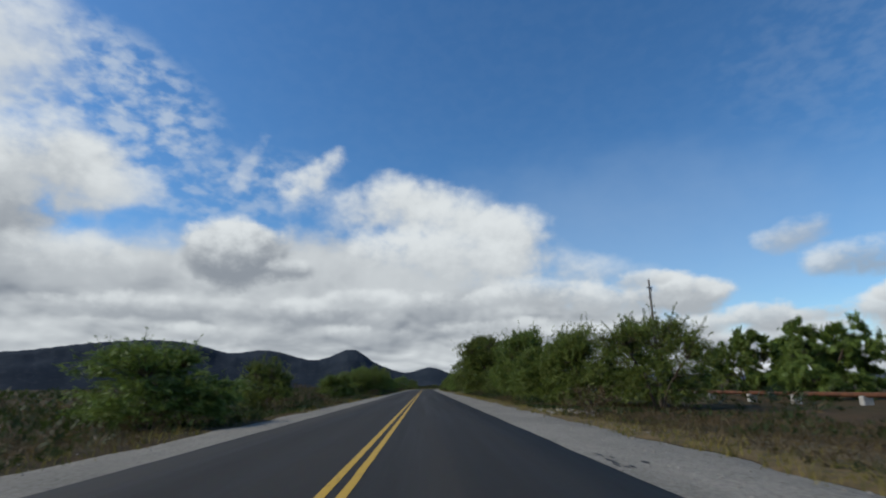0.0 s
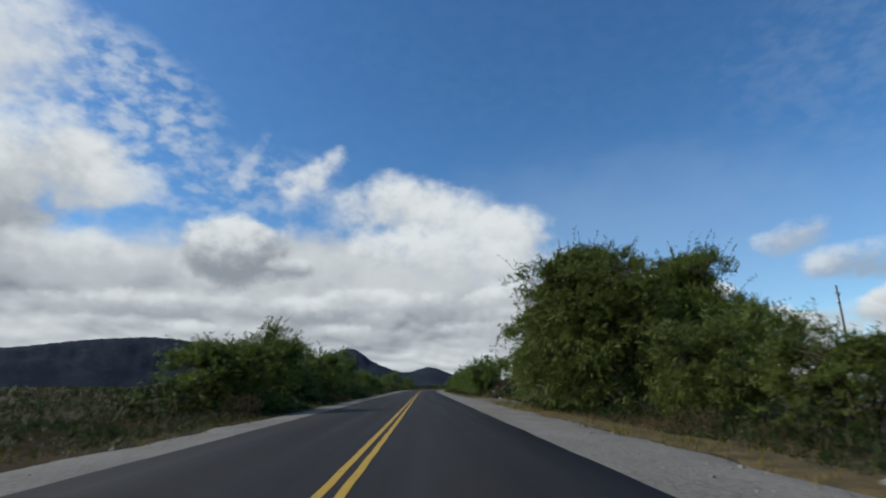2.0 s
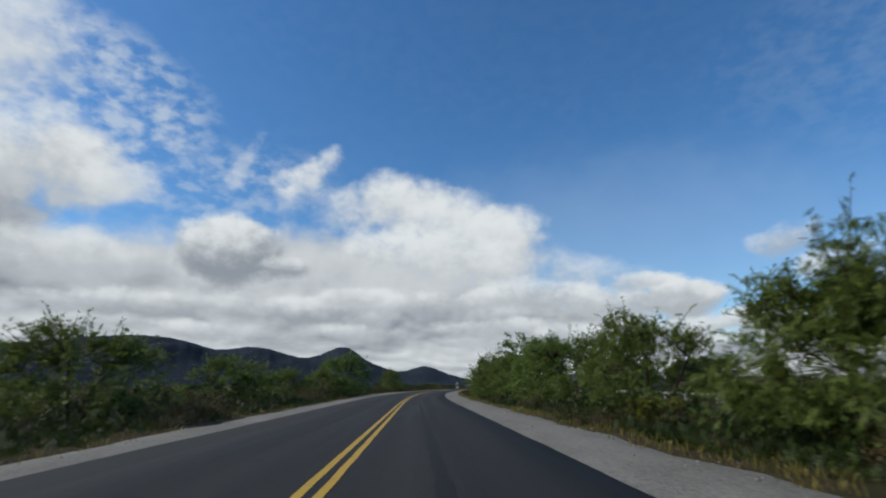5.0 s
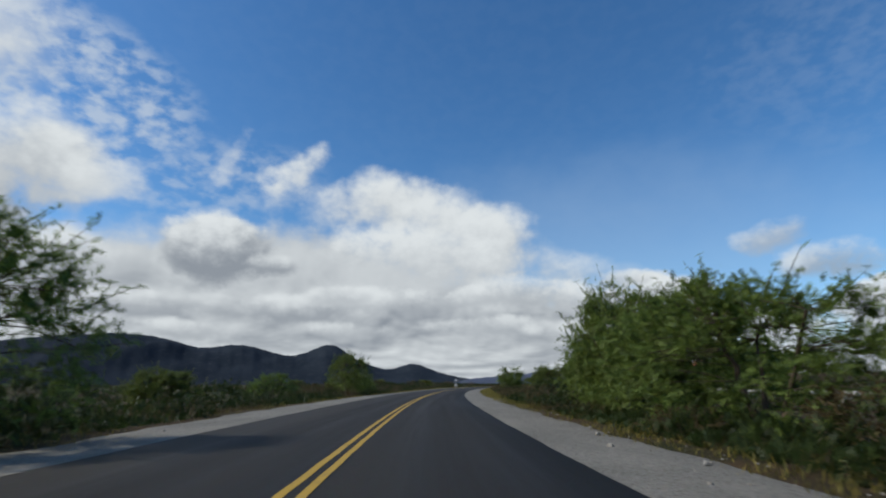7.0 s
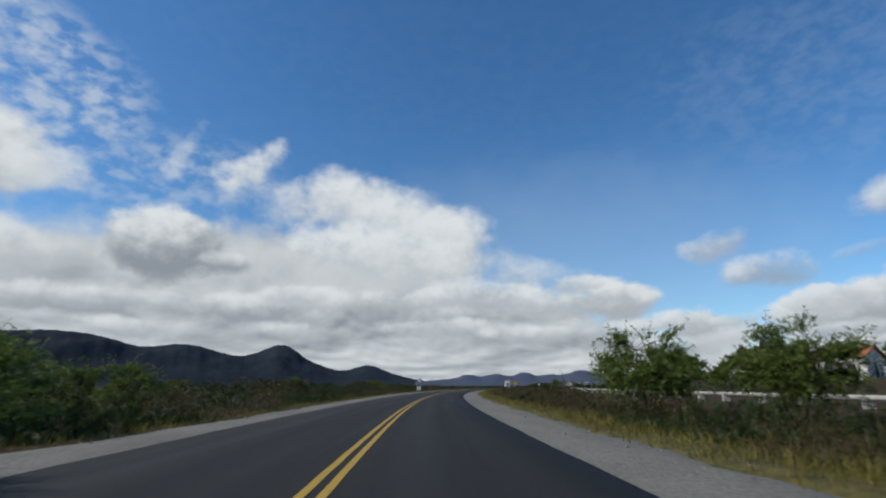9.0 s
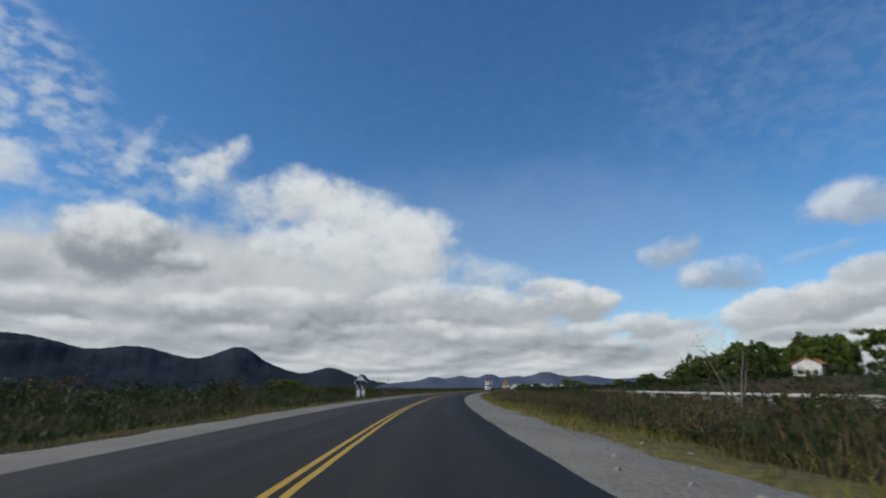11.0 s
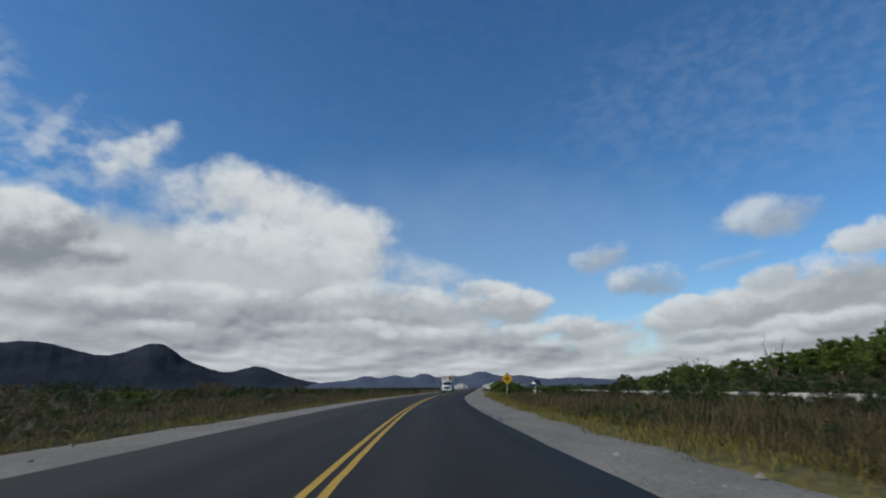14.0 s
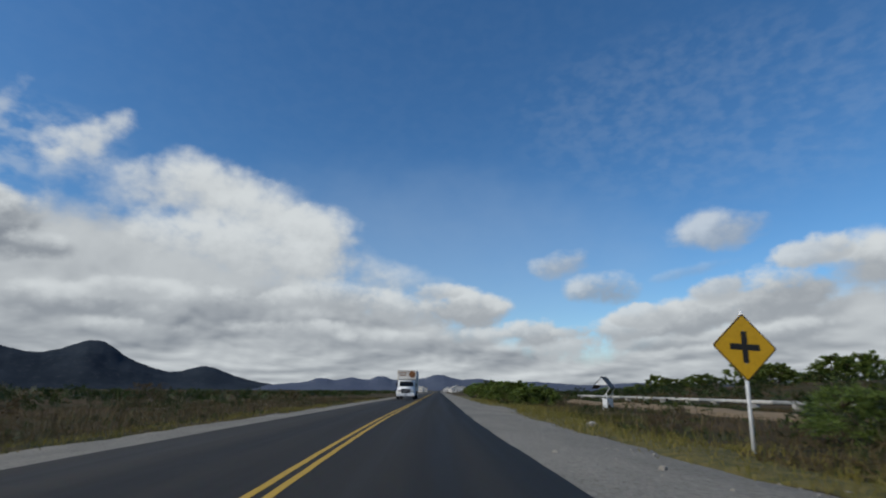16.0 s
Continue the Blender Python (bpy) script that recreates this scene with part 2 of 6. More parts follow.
def ground_z(s, lat):
    """Height of the ground beside the road."""
    s, lat = np.asarray(s, float), np.asarray(lat, float)
    o = np.where(lat > 0, lat - edge_right(s), -lat - edge_left(s))
    x, y = spot(s, lat)
    z = np.interp(o, [-9, -1.2, -0.5, 0.0, 0.5, 2.5, 6, 20, 60], [-0.30, -0.30, -0.17, -0.085, -0.05, -0.16, -0.25, -0.30, -0.30])
    rise = np.clip((lat - 36) / 34, 0, 1) * np.clip((s - 262) / 36, 0, 1) * np.clip((640 - s) / 120, 0, 1)
    return z + np.clip((o - 0.2) / 6, 0, 1) * 0.16 * lumps(x, y) + 3.4 * rise * rise * (3 - 2 * rise)

# ---- materials ----
def stuff_mat(name, rough=0.8, metal=0.0, spec=0.3):
    m = bpy.data.materials.new(name)
    m.use_nodes = True
    nt = m.node_tree
    b = nt.nodes["Principled BSDF"]
    b.inputs["Roughness"].default_value, b.inputs["Metallic"].default_value = rough, metal
    b.inputs["Specular IOR Level"].default_value = spec
    return m, nt, b


def coords(nt, kind="Object"):
    return nt.nodes.new("ShaderNodeTexCoord").outputs[kind]


def relief(nt, bsdf, height, strength, distance):
    n = nt.nodes.new("ShaderNodeBump")
    n.inputs["Strength"].default_value, n.inputs["Distance"].default_value = strength, distance
    wire(nt, n.inputs["Height"], height)
    nt.links.new(n.outputs[0], bsdf.inputs["Normal"])


def speckle(nt, vec, scale, out="Color"):
    n = nt.nodes.new("ShaderNodeTexVoronoi")
    wire(nt, n.inputs["Vector"], vec)
    n.inputs["Scale"].default_value = scale
    return n.outputs[out]


def scaled(nt, vec, sx, sy, sz):
    n = nt.nodes.new("ShaderNodeMapping")
    wire(nt, n.inputs["Vector"], vec)
    n.inputs["Scale"].default_value = (sx, sy, sz)
    return n.outputs[0]


def asphalt_mat():
    m, nt, b = stuff_mat("asphalt", 0.85, 0, 0.17)
    uv = coords(nt, "UV")
    streak = fbm(nt, scaled(nt, uv, 1.3, 0.03, 1), 1.0, 5.0, 0.6)
    patch = fbm(nt, scaled(nt, uv, 0.25, 0.06, 1), 1.0, 4.0, 0.6)
    grit = speckle(nt, uv, 55.0)
    c = blend(nt, smooth(nt, streak, 0.35, 0.68), (0.0190, 0.0178, 0.0150), (0.0325, 0.0305, 0.0262))
    c = blend(nt, smooth(nt, patch, 0.4, 0.7, 0.0, 0.6), c, (0.023, 0.0225, 0.021))
    c = blend(nt, 0.35, c, grit, "OVERLAY")
    lat = nt.nodes.new("ShaderNodeSeparateXYZ")
    wire(nt, lat.inputs[0], uv)
    off = mth(nt, "ABSOLUTE", mth(nt, "SUBTRACT", mth(nt, "ABSOLUTE", mth(nt, "ADD", lat.outputs[0], mth(nt, "MULTIPLY", patch, 0.3))), 1.95))
    c = blend(nt, smooth(nt, off, 0.0, 0.5, 0.32, 0.0), c, (0.012, 0.0115, 0.0105))
    c = blend(nt, smooth(nt, mth(nt, "ABSOLUTE", mth(nt, "SUBTRACT", off, 0.85)), 0.0, 0.45, 0.30, 0.0), c, (0.040, 0.0375, 0.032))
    wire(nt, b.inputs["Base Color"], c)
    wire(nt, b.inputs["Roughness"], smooth(nt, streak, 0.3, 0.7, 0.66, 0.86))
    relief(nt, b, speckle(nt, uv, 60.0, "Distance"), 0.35, 0.01)
    return m


def gravel_mat():
    m, nt, b = stuff_mat("gravel", 0.95, 0, 0.15)
    uv = coords(nt, "UV")
    big = fbm(nt, scaled(nt, uv, 0.6, 0.25, 1), 1.0, 6.0, 0.62)
    pale = nt.nodes.new("ShaderNodeHueSaturation")
    pale.inputs["Saturation"].default_value = 0.12
    wire(nt, pale.inputs["Color"], speckle(nt, uv, 26.0))
    stones = pale.outputs[0]
    grain = fbm(nt, uv, 9.0, 8.0, 0.7)
    c = blend(nt, smooth(nt, big, 0.32, 0.7), (0.168, 0.154, 0.122), (0.108, 0.100, 0.079))
    c = blend(nt, smooth(nt, grain, 0.3, 0.72, 0.0, 0.55), c, (0.215, 0.198, 0.160))
    c = blend(nt, 0.45, c, stones, "OVERLAY")
    g = nt.nodes.new("ShaderNodeHueSaturation")
    g.inputs["Saturation"].default_value = 0.85
    wire(nt, g.inputs["Color"], c)
    wire(nt, b.inputs["Base Color"], g.outputs[0])
    relief(nt, b, mth(nt, "ADD", speckle(nt, uv, 26.0, "Distance"), grain), 0.4, 0.03)
    return m


def paint_mat(name, col, wear=0.5):
    m, nt, b = stuff_mat(name, 0.6)
    uv = coords(nt, "UV")
    n = fbm(nt, scaled(nt, uv, 14.0, 3.0, 1), 1.0, 7.0, 0.7)
    c = blend(nt, smooth(nt, n, 0.5, 0.72, 0.0, wear), col, (0.07, 0.065, 0.05))
    wire(nt, b.inputs["Base Color"], c)
    return m


def earth_mat():
    m, nt, b = stuff_mat("dry_earth", 0.95, 0, 0.1)
    o = coords(nt)
    big, mid, small = fbm(nt, o, 0.07, 5.0, 0.6), fbm(nt, o, 0.55, 6.0, 0.65), fbm(nt, o, 5.0, 8.0, 0.7)
    c = blend(nt, smooth(nt, big, 0.38, 0.62), (0.062, 0.043, 0.024), (0.036, 0.038, 0.016))
    c = blend(nt, smooth(nt, mid, 0.42, 0.66, 0.0, 0.8), c, (0.088, 0.056, 0.028))
    c = blend(nt, smooth(nt, small, 0.48, 0.7, 0.0, 0.7), c, (0.028, 0.032, 0.011))
    wire(nt, b.inputs["Base Color"], c)
    relief(nt, b, mth(nt, "ADD", small, mid), 0.8, 0.12)
    return m


def leaf_mat(name, dark, light, thin=0.35, warm=(0.16, 0.15, 0.03), cells=0.0):
    """Leaf paint; with cells each blade is a spray, cut into about that many small leaflets along it."""
    m, nt, b = stuff_mat(name, 0.55, 0, 0.25)
    rnd = nt.nodes.new("ShaderNodeNewGeometry").outputs["Random Per Island"]
    o = nt.nodes.new("ShaderNodeObjectInfo").outputs["Random"]
    if cells:
        uv = coords(nt, "UV")
        sep = nt.nodes.new("ShaderNodeSeparateXYZ")
        nt.links.new(uv, sep.inputs[0])
        u, v = sep.outputs[0], sep.outputs[1]
        vor = nt.nodes.new("ShaderNodeTexVoronoi")
        vor.voronoi_dimensions = "2D"
        vor.inputs["Scale"].default_value = 1.0
        wire(nt, vor.inputs["Vector"], joined(nt, mth(nt, "ADD", mth(nt, "MULTIPLY", u, cells * 0.36), mth(nt, "MULTIPLY", rnd, 61.0)), mth(nt, "MULTIPLY", v, cells * 0.5), 0.0))
        rim = mth(nt, "ADD", mth(nt, "MULTIPLY", u, u), mth(nt, "MULTIPLY", v, v))
        there = mth(nt, "LESS_THAN", vor.outputs["Distance"], mth(nt, "SUBTRACT", 0.47, mth(nt, "MULTIPLY", rim, 0.28)))
        pick = nt.nodes.new("ShaderNodeSeparateColor")
        nt.links.new(vor.outputs["Color"], pick.inputs[0])
        rnd = mth(nt, "ADD", mth(nt, "MULTIPLY", rnd, 0.4), mth(nt, "MULTIPLY", pick.outputs[0], 0.6))
    c = blend(nt, rnd, dark, light)
    c = blend(nt, smooth(nt, rnd, 0.86, 1.0, 0.0, 0.8), c, warm)
    h = nt.nodes.new("ShaderNodeHueSaturation")
    wire(nt, h.inputs["Hue"], mth(nt, "ADD", mth(nt, "MULTIPLY", o, 0.024), 0.487))
    wire(nt, h.inputs["Value"], mth(nt, "ADD", mth(nt, "MULTIPLY", o, 0.32), 0.84))
    wire(nt, h.inputs["Color"], c)
    wire(nt, b.inputs["Base Color"], h.outputs[0])
    t = nt.nodes.new("ShaderNodeBsdfTranslucent")
    wire(nt, t.inputs["Color"], h.outputs[0])
    mix = nt.nodes.new("ShaderNodeMixShader")
    mix.inputs[0].default_value = thin
    nt.links.new(b.outputs[0], mix.inputs[1])
    nt.links.new(t.outputs[0], mix.inputs[2])
    shown = mix.outputs[0]
    if cells:
        gap = nt.nodes.new("ShaderNodeBsdfTransparent")
        cut = nt.nodes.new("ShaderNodeMixShader")
        wire(nt, cut.inputs[0], there)
        nt.links.new(gap.outputs[0], cut.inputs[1])
        nt.links.new(shown, cut.inputs[2])
        shown = cut.outputs[0]
    nt.links.new(shown, nt.nodes["Material Output"].inputs[0])
    return m


def plain_mat(name, a, c2, scale=3.0, rough=0.7, metal=0.0, depth=0.02, spec=0.3):
    m, nt, b = stuff_mat(name, rough, metal, spec)
    o = coords(nt)
    n1, n2 = fbm(nt, o, scale, 7.0, 0.65), fbm(nt, o, scale * 8, 6.0, 0.65)
    c = blend(nt, smooth(nt, n1, 0.35, 0.68), a, c2)
    c = blend(nt, smooth(nt, n2, 0.45, 0.75, 0.0, 0.35), c, tuple(v * 0.6 for v in a))
    wire(nt, b.inputs["Base Color"], c)
    relief(nt, b, n2, 0.4, depth)
    return m


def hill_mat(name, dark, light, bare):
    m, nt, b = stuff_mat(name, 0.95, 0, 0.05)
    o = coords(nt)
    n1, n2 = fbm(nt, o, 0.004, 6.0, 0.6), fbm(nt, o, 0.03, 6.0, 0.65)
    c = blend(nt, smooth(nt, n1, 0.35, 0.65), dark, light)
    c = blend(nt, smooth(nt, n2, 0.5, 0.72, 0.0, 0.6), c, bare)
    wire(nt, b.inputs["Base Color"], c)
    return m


ASPHALT, GRAVEL, EARTH = asphalt_mat(), gravel_mat(), earth_mat()
# dark scrub with the blue of distance haze mixed into its colours
HILL_HAZE = hill_mat("scrub_hill_haze_tint", (0.017, 0.024, 0.032), (0.026, 0.034, 0.043), (0.045, 0.050, 0.058))
# far range: paler and bluer, distance haze painted into the base colour
HILL_FAR_HAZE = hill_mat("far_hill_haze_tint", (0.066, 0.080, 0.116), (0.080, 0.096, 0.128), (0.11, 0.122, 0.148))
FIELD = plain_mat("tan_field", (0.235, 0.165, 0.086), (0.165, 0.115, 0.062), 0.5, 0.95, 0.0, 0.05)
TURF = plain_mat("verge_turf", (0.140, 0.112, 0.032), (0.052, 0.054, 0.016), 2.4, 0.95, 0.0, 0.12)
DIRT = plain_mat("packed_dirt", (0.150, 0.127, 0.090), (0.098, 0.080, 0.056), 1.3, 0.95, 0.0, 0.08)
STRAW = plain_mat("straw_turf", (0.128, 0.088, 0.035), (0.050, 0.042, 0.017), 1.6, 0.95, 0.0, 0.12)
YELLOW_LINE = paint_mat("yellow_paint", (0.45, 0.275, 0.021))
BARK = plain_mat("bark", (0.10, 0.075, 0.05), (0.055, 0.042, 0.03), 4.0, 0.9)
GREY_TWIG = plain_mat("grey_twig", (0.17, 0.14, 0.11), (0.09, 0.07, 0.055), 4.0, 0.9)
LEAF = leaf_mat("feathery_leaf", (0.030, 0.056, 0.012), (0.215, 0.285, 0.056), 0.40, (0.12, 0.14, 0.026), cells=9.0)
LEAF_DARK = leaf_mat("glossy_dark_leaf", (0.012, 0.024, 0.007), (0.034, 0.058, 0.014), 0.2, (0.08, 0.09, 0.02))
LEAF_BUSH = leaf_mat("scrub_leaf", (0.013, 0.024, 0.006), (0.044, 0.066, 0.012), cells=7.0)
LEAF_DRY = leaf_mat("dry_leaf", (0.058, 0.041, 0.018), (0.140, 0.101, 0.042), 0.35, (0.07, 0.075, 0.02))
LEAF_YELLOW = leaf_mat("yellow_green_leaf", (0.085, 0.10, 0.012), (0.17, 0.17, 0.025), cells=7.0)
STALK = leaf_mat("dry_stalk", (0.065, 0.054, 0.026), (0.200, 0.146, 0.068), 0.35, (0.10, 0.10, 0.03))
GRASS = leaf_mat("dry_grass", (0.100, 0.100, 0.020), (0.270, 0.205, 0.050), 0.35, (0.075, 0.10, 0.018))


# ---- builders ----
def mesh_of(name, verts, faces, mat, uvs=None, flat=True):
    me = bpy.data.meshes.new(name)
    me.from_pydata([tuple(v) for v in np.asarray(verts, float).tolist()], [], faces if isinstance(faces, list) else faces.tolist())
    if uvs is not None:
        layer = me.uv_layers.new(name="UVMap")
        idx = np.empty(len(me.loops), int)
        me.loops.foreach_get("vertex_index", idx)
        layer.data.foreach_set("uv", np.asarray(uvs, float)[idx].ravel())
    if not flat:
        me.polygons.foreach_set("use_smooth", [True] * len(me.polygons))
    me.materials.append(mat)
    me.update()
    return me


def grid_faces(rows, cols):
    a = (np.arange(rows - 1)[:, None] * cols + np.arange(cols - 1)[None]).ravel()
    return np.stack([a, a + 1, a + cols + 1, a + cols], 1)


def strip(name, ss, lats, zs, mat, label, category):
    """A band along the road: lats and zs are arrays (len(ss), n)."""
    s2 = np.repeat(np.asarray(ss)[:, None], lats.shape[1], 1)
    x, y = spot(s2, lats)
    me = mesh_of(name, np.stack([x, y, zs], -1).reshape(-1, 3), grid_faces(*lats.shape), mat,
                 np.stack([lats, s2], -1).reshape(-1, 2), False)
    return tagged(new(name, me), label, category, kind="structure")


def part(name, bm, material, parent, label="", smooth_it=False):
    """Links a bmesh as one mesh object under a thing or a part."""
    me = bpy.data.meshes.new(name)
    bm.to_mesh(me)
    bm.free()
    if smooth_it:
        me.polygons.foreach_set("use_smooth", [True] * len(me.polygons))
    me.materials.append(material)
    ob = new(name, me)
    ob.parent = parent
    return tagged(ob, label)


def mesh_part(name, me, parent, label=""):
    ob = new(name, me)
    ob.parent = parent
    return tagged(ob, label)


def bm_box(bm, x0, y0, z0, x1, y1, z1, bevel=0.0):
    r = bmesh.ops.create_cube(bm, size=1.0)
    for v in r["verts"]:
        v.co = Vector(((x0, x1)[v.co.x > 0], (y0, y1)[v.co.y > 0], (z0, z1)[v.co.z > 0]))
    if bevel:
        es = list({e for v in r["verts"] for e in v.link_edges})
        bmesh.ops.bevel(bm, geom=es, offset=bevel, segments=2, affect="EDGES")
    return bm


def bm_tube(bm, pts, radii, sides=8):
    """A tapered tube through points."""
    rings = []
    for i, p in enumerate(pts):
        p = Vector(p)
        d = (Vector(pts[min(i + 1, len(pts) - 1)]) - Vector(pts[max(i - 1, 0)])).normalized()
        u = d.orthogonal().normalized()
        w = d.cross(u)
        r = radii[i] if isinstance(radii, (list, tuple)) else radii
        rings.append([bm.verts.new(p + (u * math.cos(a) + w * math.sin(a)) * r) for a in (2 * math.pi * k / sides for k in range(sides))])
    for a, b in zip(rings, rings[1:]):
        for k in range(sides):
            bm.faces.new((a[k], a[(k + 1) % sides], b[(k + 1) % sides], b[k]))
    bm.faces.new(rings[0][::-1])
    bm.faces.new(rings[-1])
    return bm


# ---- ground, road, shoulders ----
def lay_ground():
    ss = np.concatenate([np.array([-900, -400, -200, -100, -60]), np.arange(-40, 560, 2.0), np.arange(560, 760, 10.0), np.array([800, 900, 1100, 1400, 1900, 2600, 3500, 4900])])
    off = np.array([-8, -3, -1.2, -0.5, 0, 0.25, 0.5, 1, 1.7, 2.5, 3.5, 4.8, 6.5, 8.5, 11, 14, 18, 23, 30, 40, 52, 70, 100, 150, 250, 450, 900, 2000, 3600])
    el, er = edge_left(ss)[:, None], edge_right(ss)[:, None]
    left = -(np.maximum(el + off[None, ::-1], 1.2))
    right = np.maximum(er + off[None], 1.2)
    left[:, -1], right[:, 0] = -1.6, 1.6
    lats = np.concatenate([left, np.zeros((len(ss), 1)), right], 1)
    s2 = np.repeat(ss[:, None], lats.shape[1], 1)
    x, y = spot(s2, lats)
    me = mesh_of("ground", np.stack([x, y, ground_z(s2, lats)], -1).reshape(-1, 3), grid_faces(*lats.shape), EARTH, None, False)
    tagged(new("ground", me), "dry brown scrubland earth with sparse grass", "ground", kind="structure")


def lay_road():
    ss = np.concatenate([np.arange(-60, 620, 1.0), np.arange(620, 1500, 10.0)])
    n = len(ss)
    ones = np.ones((n, 1))
    wob = (0.014 * np.sin(ss * 0.9) + 0.010 * np.sin(ss * 2.1 + 1))[:, None]
    tl = -tar_left(ss)[:, None]
    lats = np.concatenate([tl - 0.06 + wob, tl + wob, -1.7 * ones, 0 * ones, 1.9 * ones, 3.64 * ones - wob, 3.70 * ones - wob], 1)
    zs = np.repeat(np.array([[-0.10, 0.0, 0.02, 0.035, 0.02, 0.0, -0.10]]), n, 0)
    strip("road", ss, lats, zs, ASPHALT, "dark newly laid asphalt two-lane road", "road")
    for side in (-1, 1):
        c = side * 0.115 + 0.012 * np.sin(ss * 0.11)[:, None]
        j = 0.006 * np.sin(ss * 3.3 + side)[:, None]
        strip("centre_line", ss, np.concatenate([c - 0.055 + j, c + 0.055 + j], 1), np.full((n, 2), 0.040), YELLOW_LINE, "solid yellow painted centre line on asphalt", "road marking")
    for side in (-1, 1):
        e = (edge_left(ss) if side < 0 else edge_right(ss))[:, None]
        inner = tar_left(ss)[:, None] - 0.2 if side < 0 else 3.5
        f = np.array([[0, 0.12, 0.4, 0.7, 0.9, 1.0]])
        lat = inner + (e + 0.35 - inner) * f
        z = np.repeat(np.array([[-0.03, -0.028, -0.035, -0.05, -0.075, -0.16]]), n, 0)
        strip("shoulder", ss, side * lat[:, ::side], z[:, ::side], GRAVEL, "pale grey compacted gravel road shoulder", "road shoulder")


def lay_track():
    """The bare earth entrance beside the shoulder."""
    ss = np.arange(92.0, 115.1, 0.5)
    reach = 5.4 + 4.2 * bump_at(ss, 103.5, 8.2) + 0.25 * np.sin(ss * 1.3) + 0.15 * np.sin(ss * 3.1)
    lats = 5.2 + (reach[:, None] - 5.2) * np.linspace(0, 1, 7)[None]
    z = ground_z(np.repeat(ss[:, None], 7, 1), lats) + 0.035
    z = np.maximum(z, -0.06)
    z[:, 0], z[:, -1], z[0], z[-1] = -0.12, z[:, -1] - 0.10, z[0] - 0.1, z[-1] - 0.1
    ss2 = np.arange(446.0, 506.1, 2.0)
    mid = 22.0 + 0.6 * np.sin(ss2 * 0.2)
    half = 4.2 * np.clip(np.minimum(ss2 - 445.5, 506.5 - ss2) / 9, 0.02, 1) + 0.3 * np.sin(ss2 * 0.7)
    l2 = mid[:, None] + half[:, None] * np.linspace(-1, 1, 7)[None]
    z2 = ground_z(np.repeat(ss2[:, None], 7, 1), l2) + 0.12
    z2[:, 0], z2[:, -1], z2[0], z2[-1] = z2[:, 0] - 0.25, z2[:, -1] - 0.25, z2[0] - 0.25, z2[-1] - 0.25
    strip("bare_field", ss2, l2, z2, FIELD, "bare tan earth of a cleared field", "field")
    strip("dirt_track", ss, lats, z, DIRT, "bare brown earth entrance beside the shoulder", "track")


def lay_verge():
    """Low turf between the shoulder and the scrub."""
    for s0, s1, more, mat, label in ((226.0, 560.0, 0.9, TURF, "low yellow-green turf of the verge"), (-8.0, 96.0, 1.6, STRAW, "dry straw-coloured turf under the roadside trees")):
        ss = np.arange(s0, s1, 1.0)
        e = edge_right(ss)
        wide = 1.5 + 0.5 * np.sin(ss * 0.21) + 0.35 * np.sin(ss * 0.57 + 1) + more * np.clip((ss - 320) / 40 if s0 > 0 else 2.0, 0, 1)
        lats = e[:, None] - 0.05 + wide[:, None] * np.array([[0, 0.08, 0.3, 0.6, 0.9, 1.0]])
        z = ground_z(np.repeat(ss[:, None], 6, 1), lats) + np.array([[-0.05, 0.03, 0.045, 0.04, 0.02, -0.08]])
        strip("grass_verge", ss, lats, z, mat, label, "verge")


lay_ground()
lay_road()
lay_track()
lay_verge()


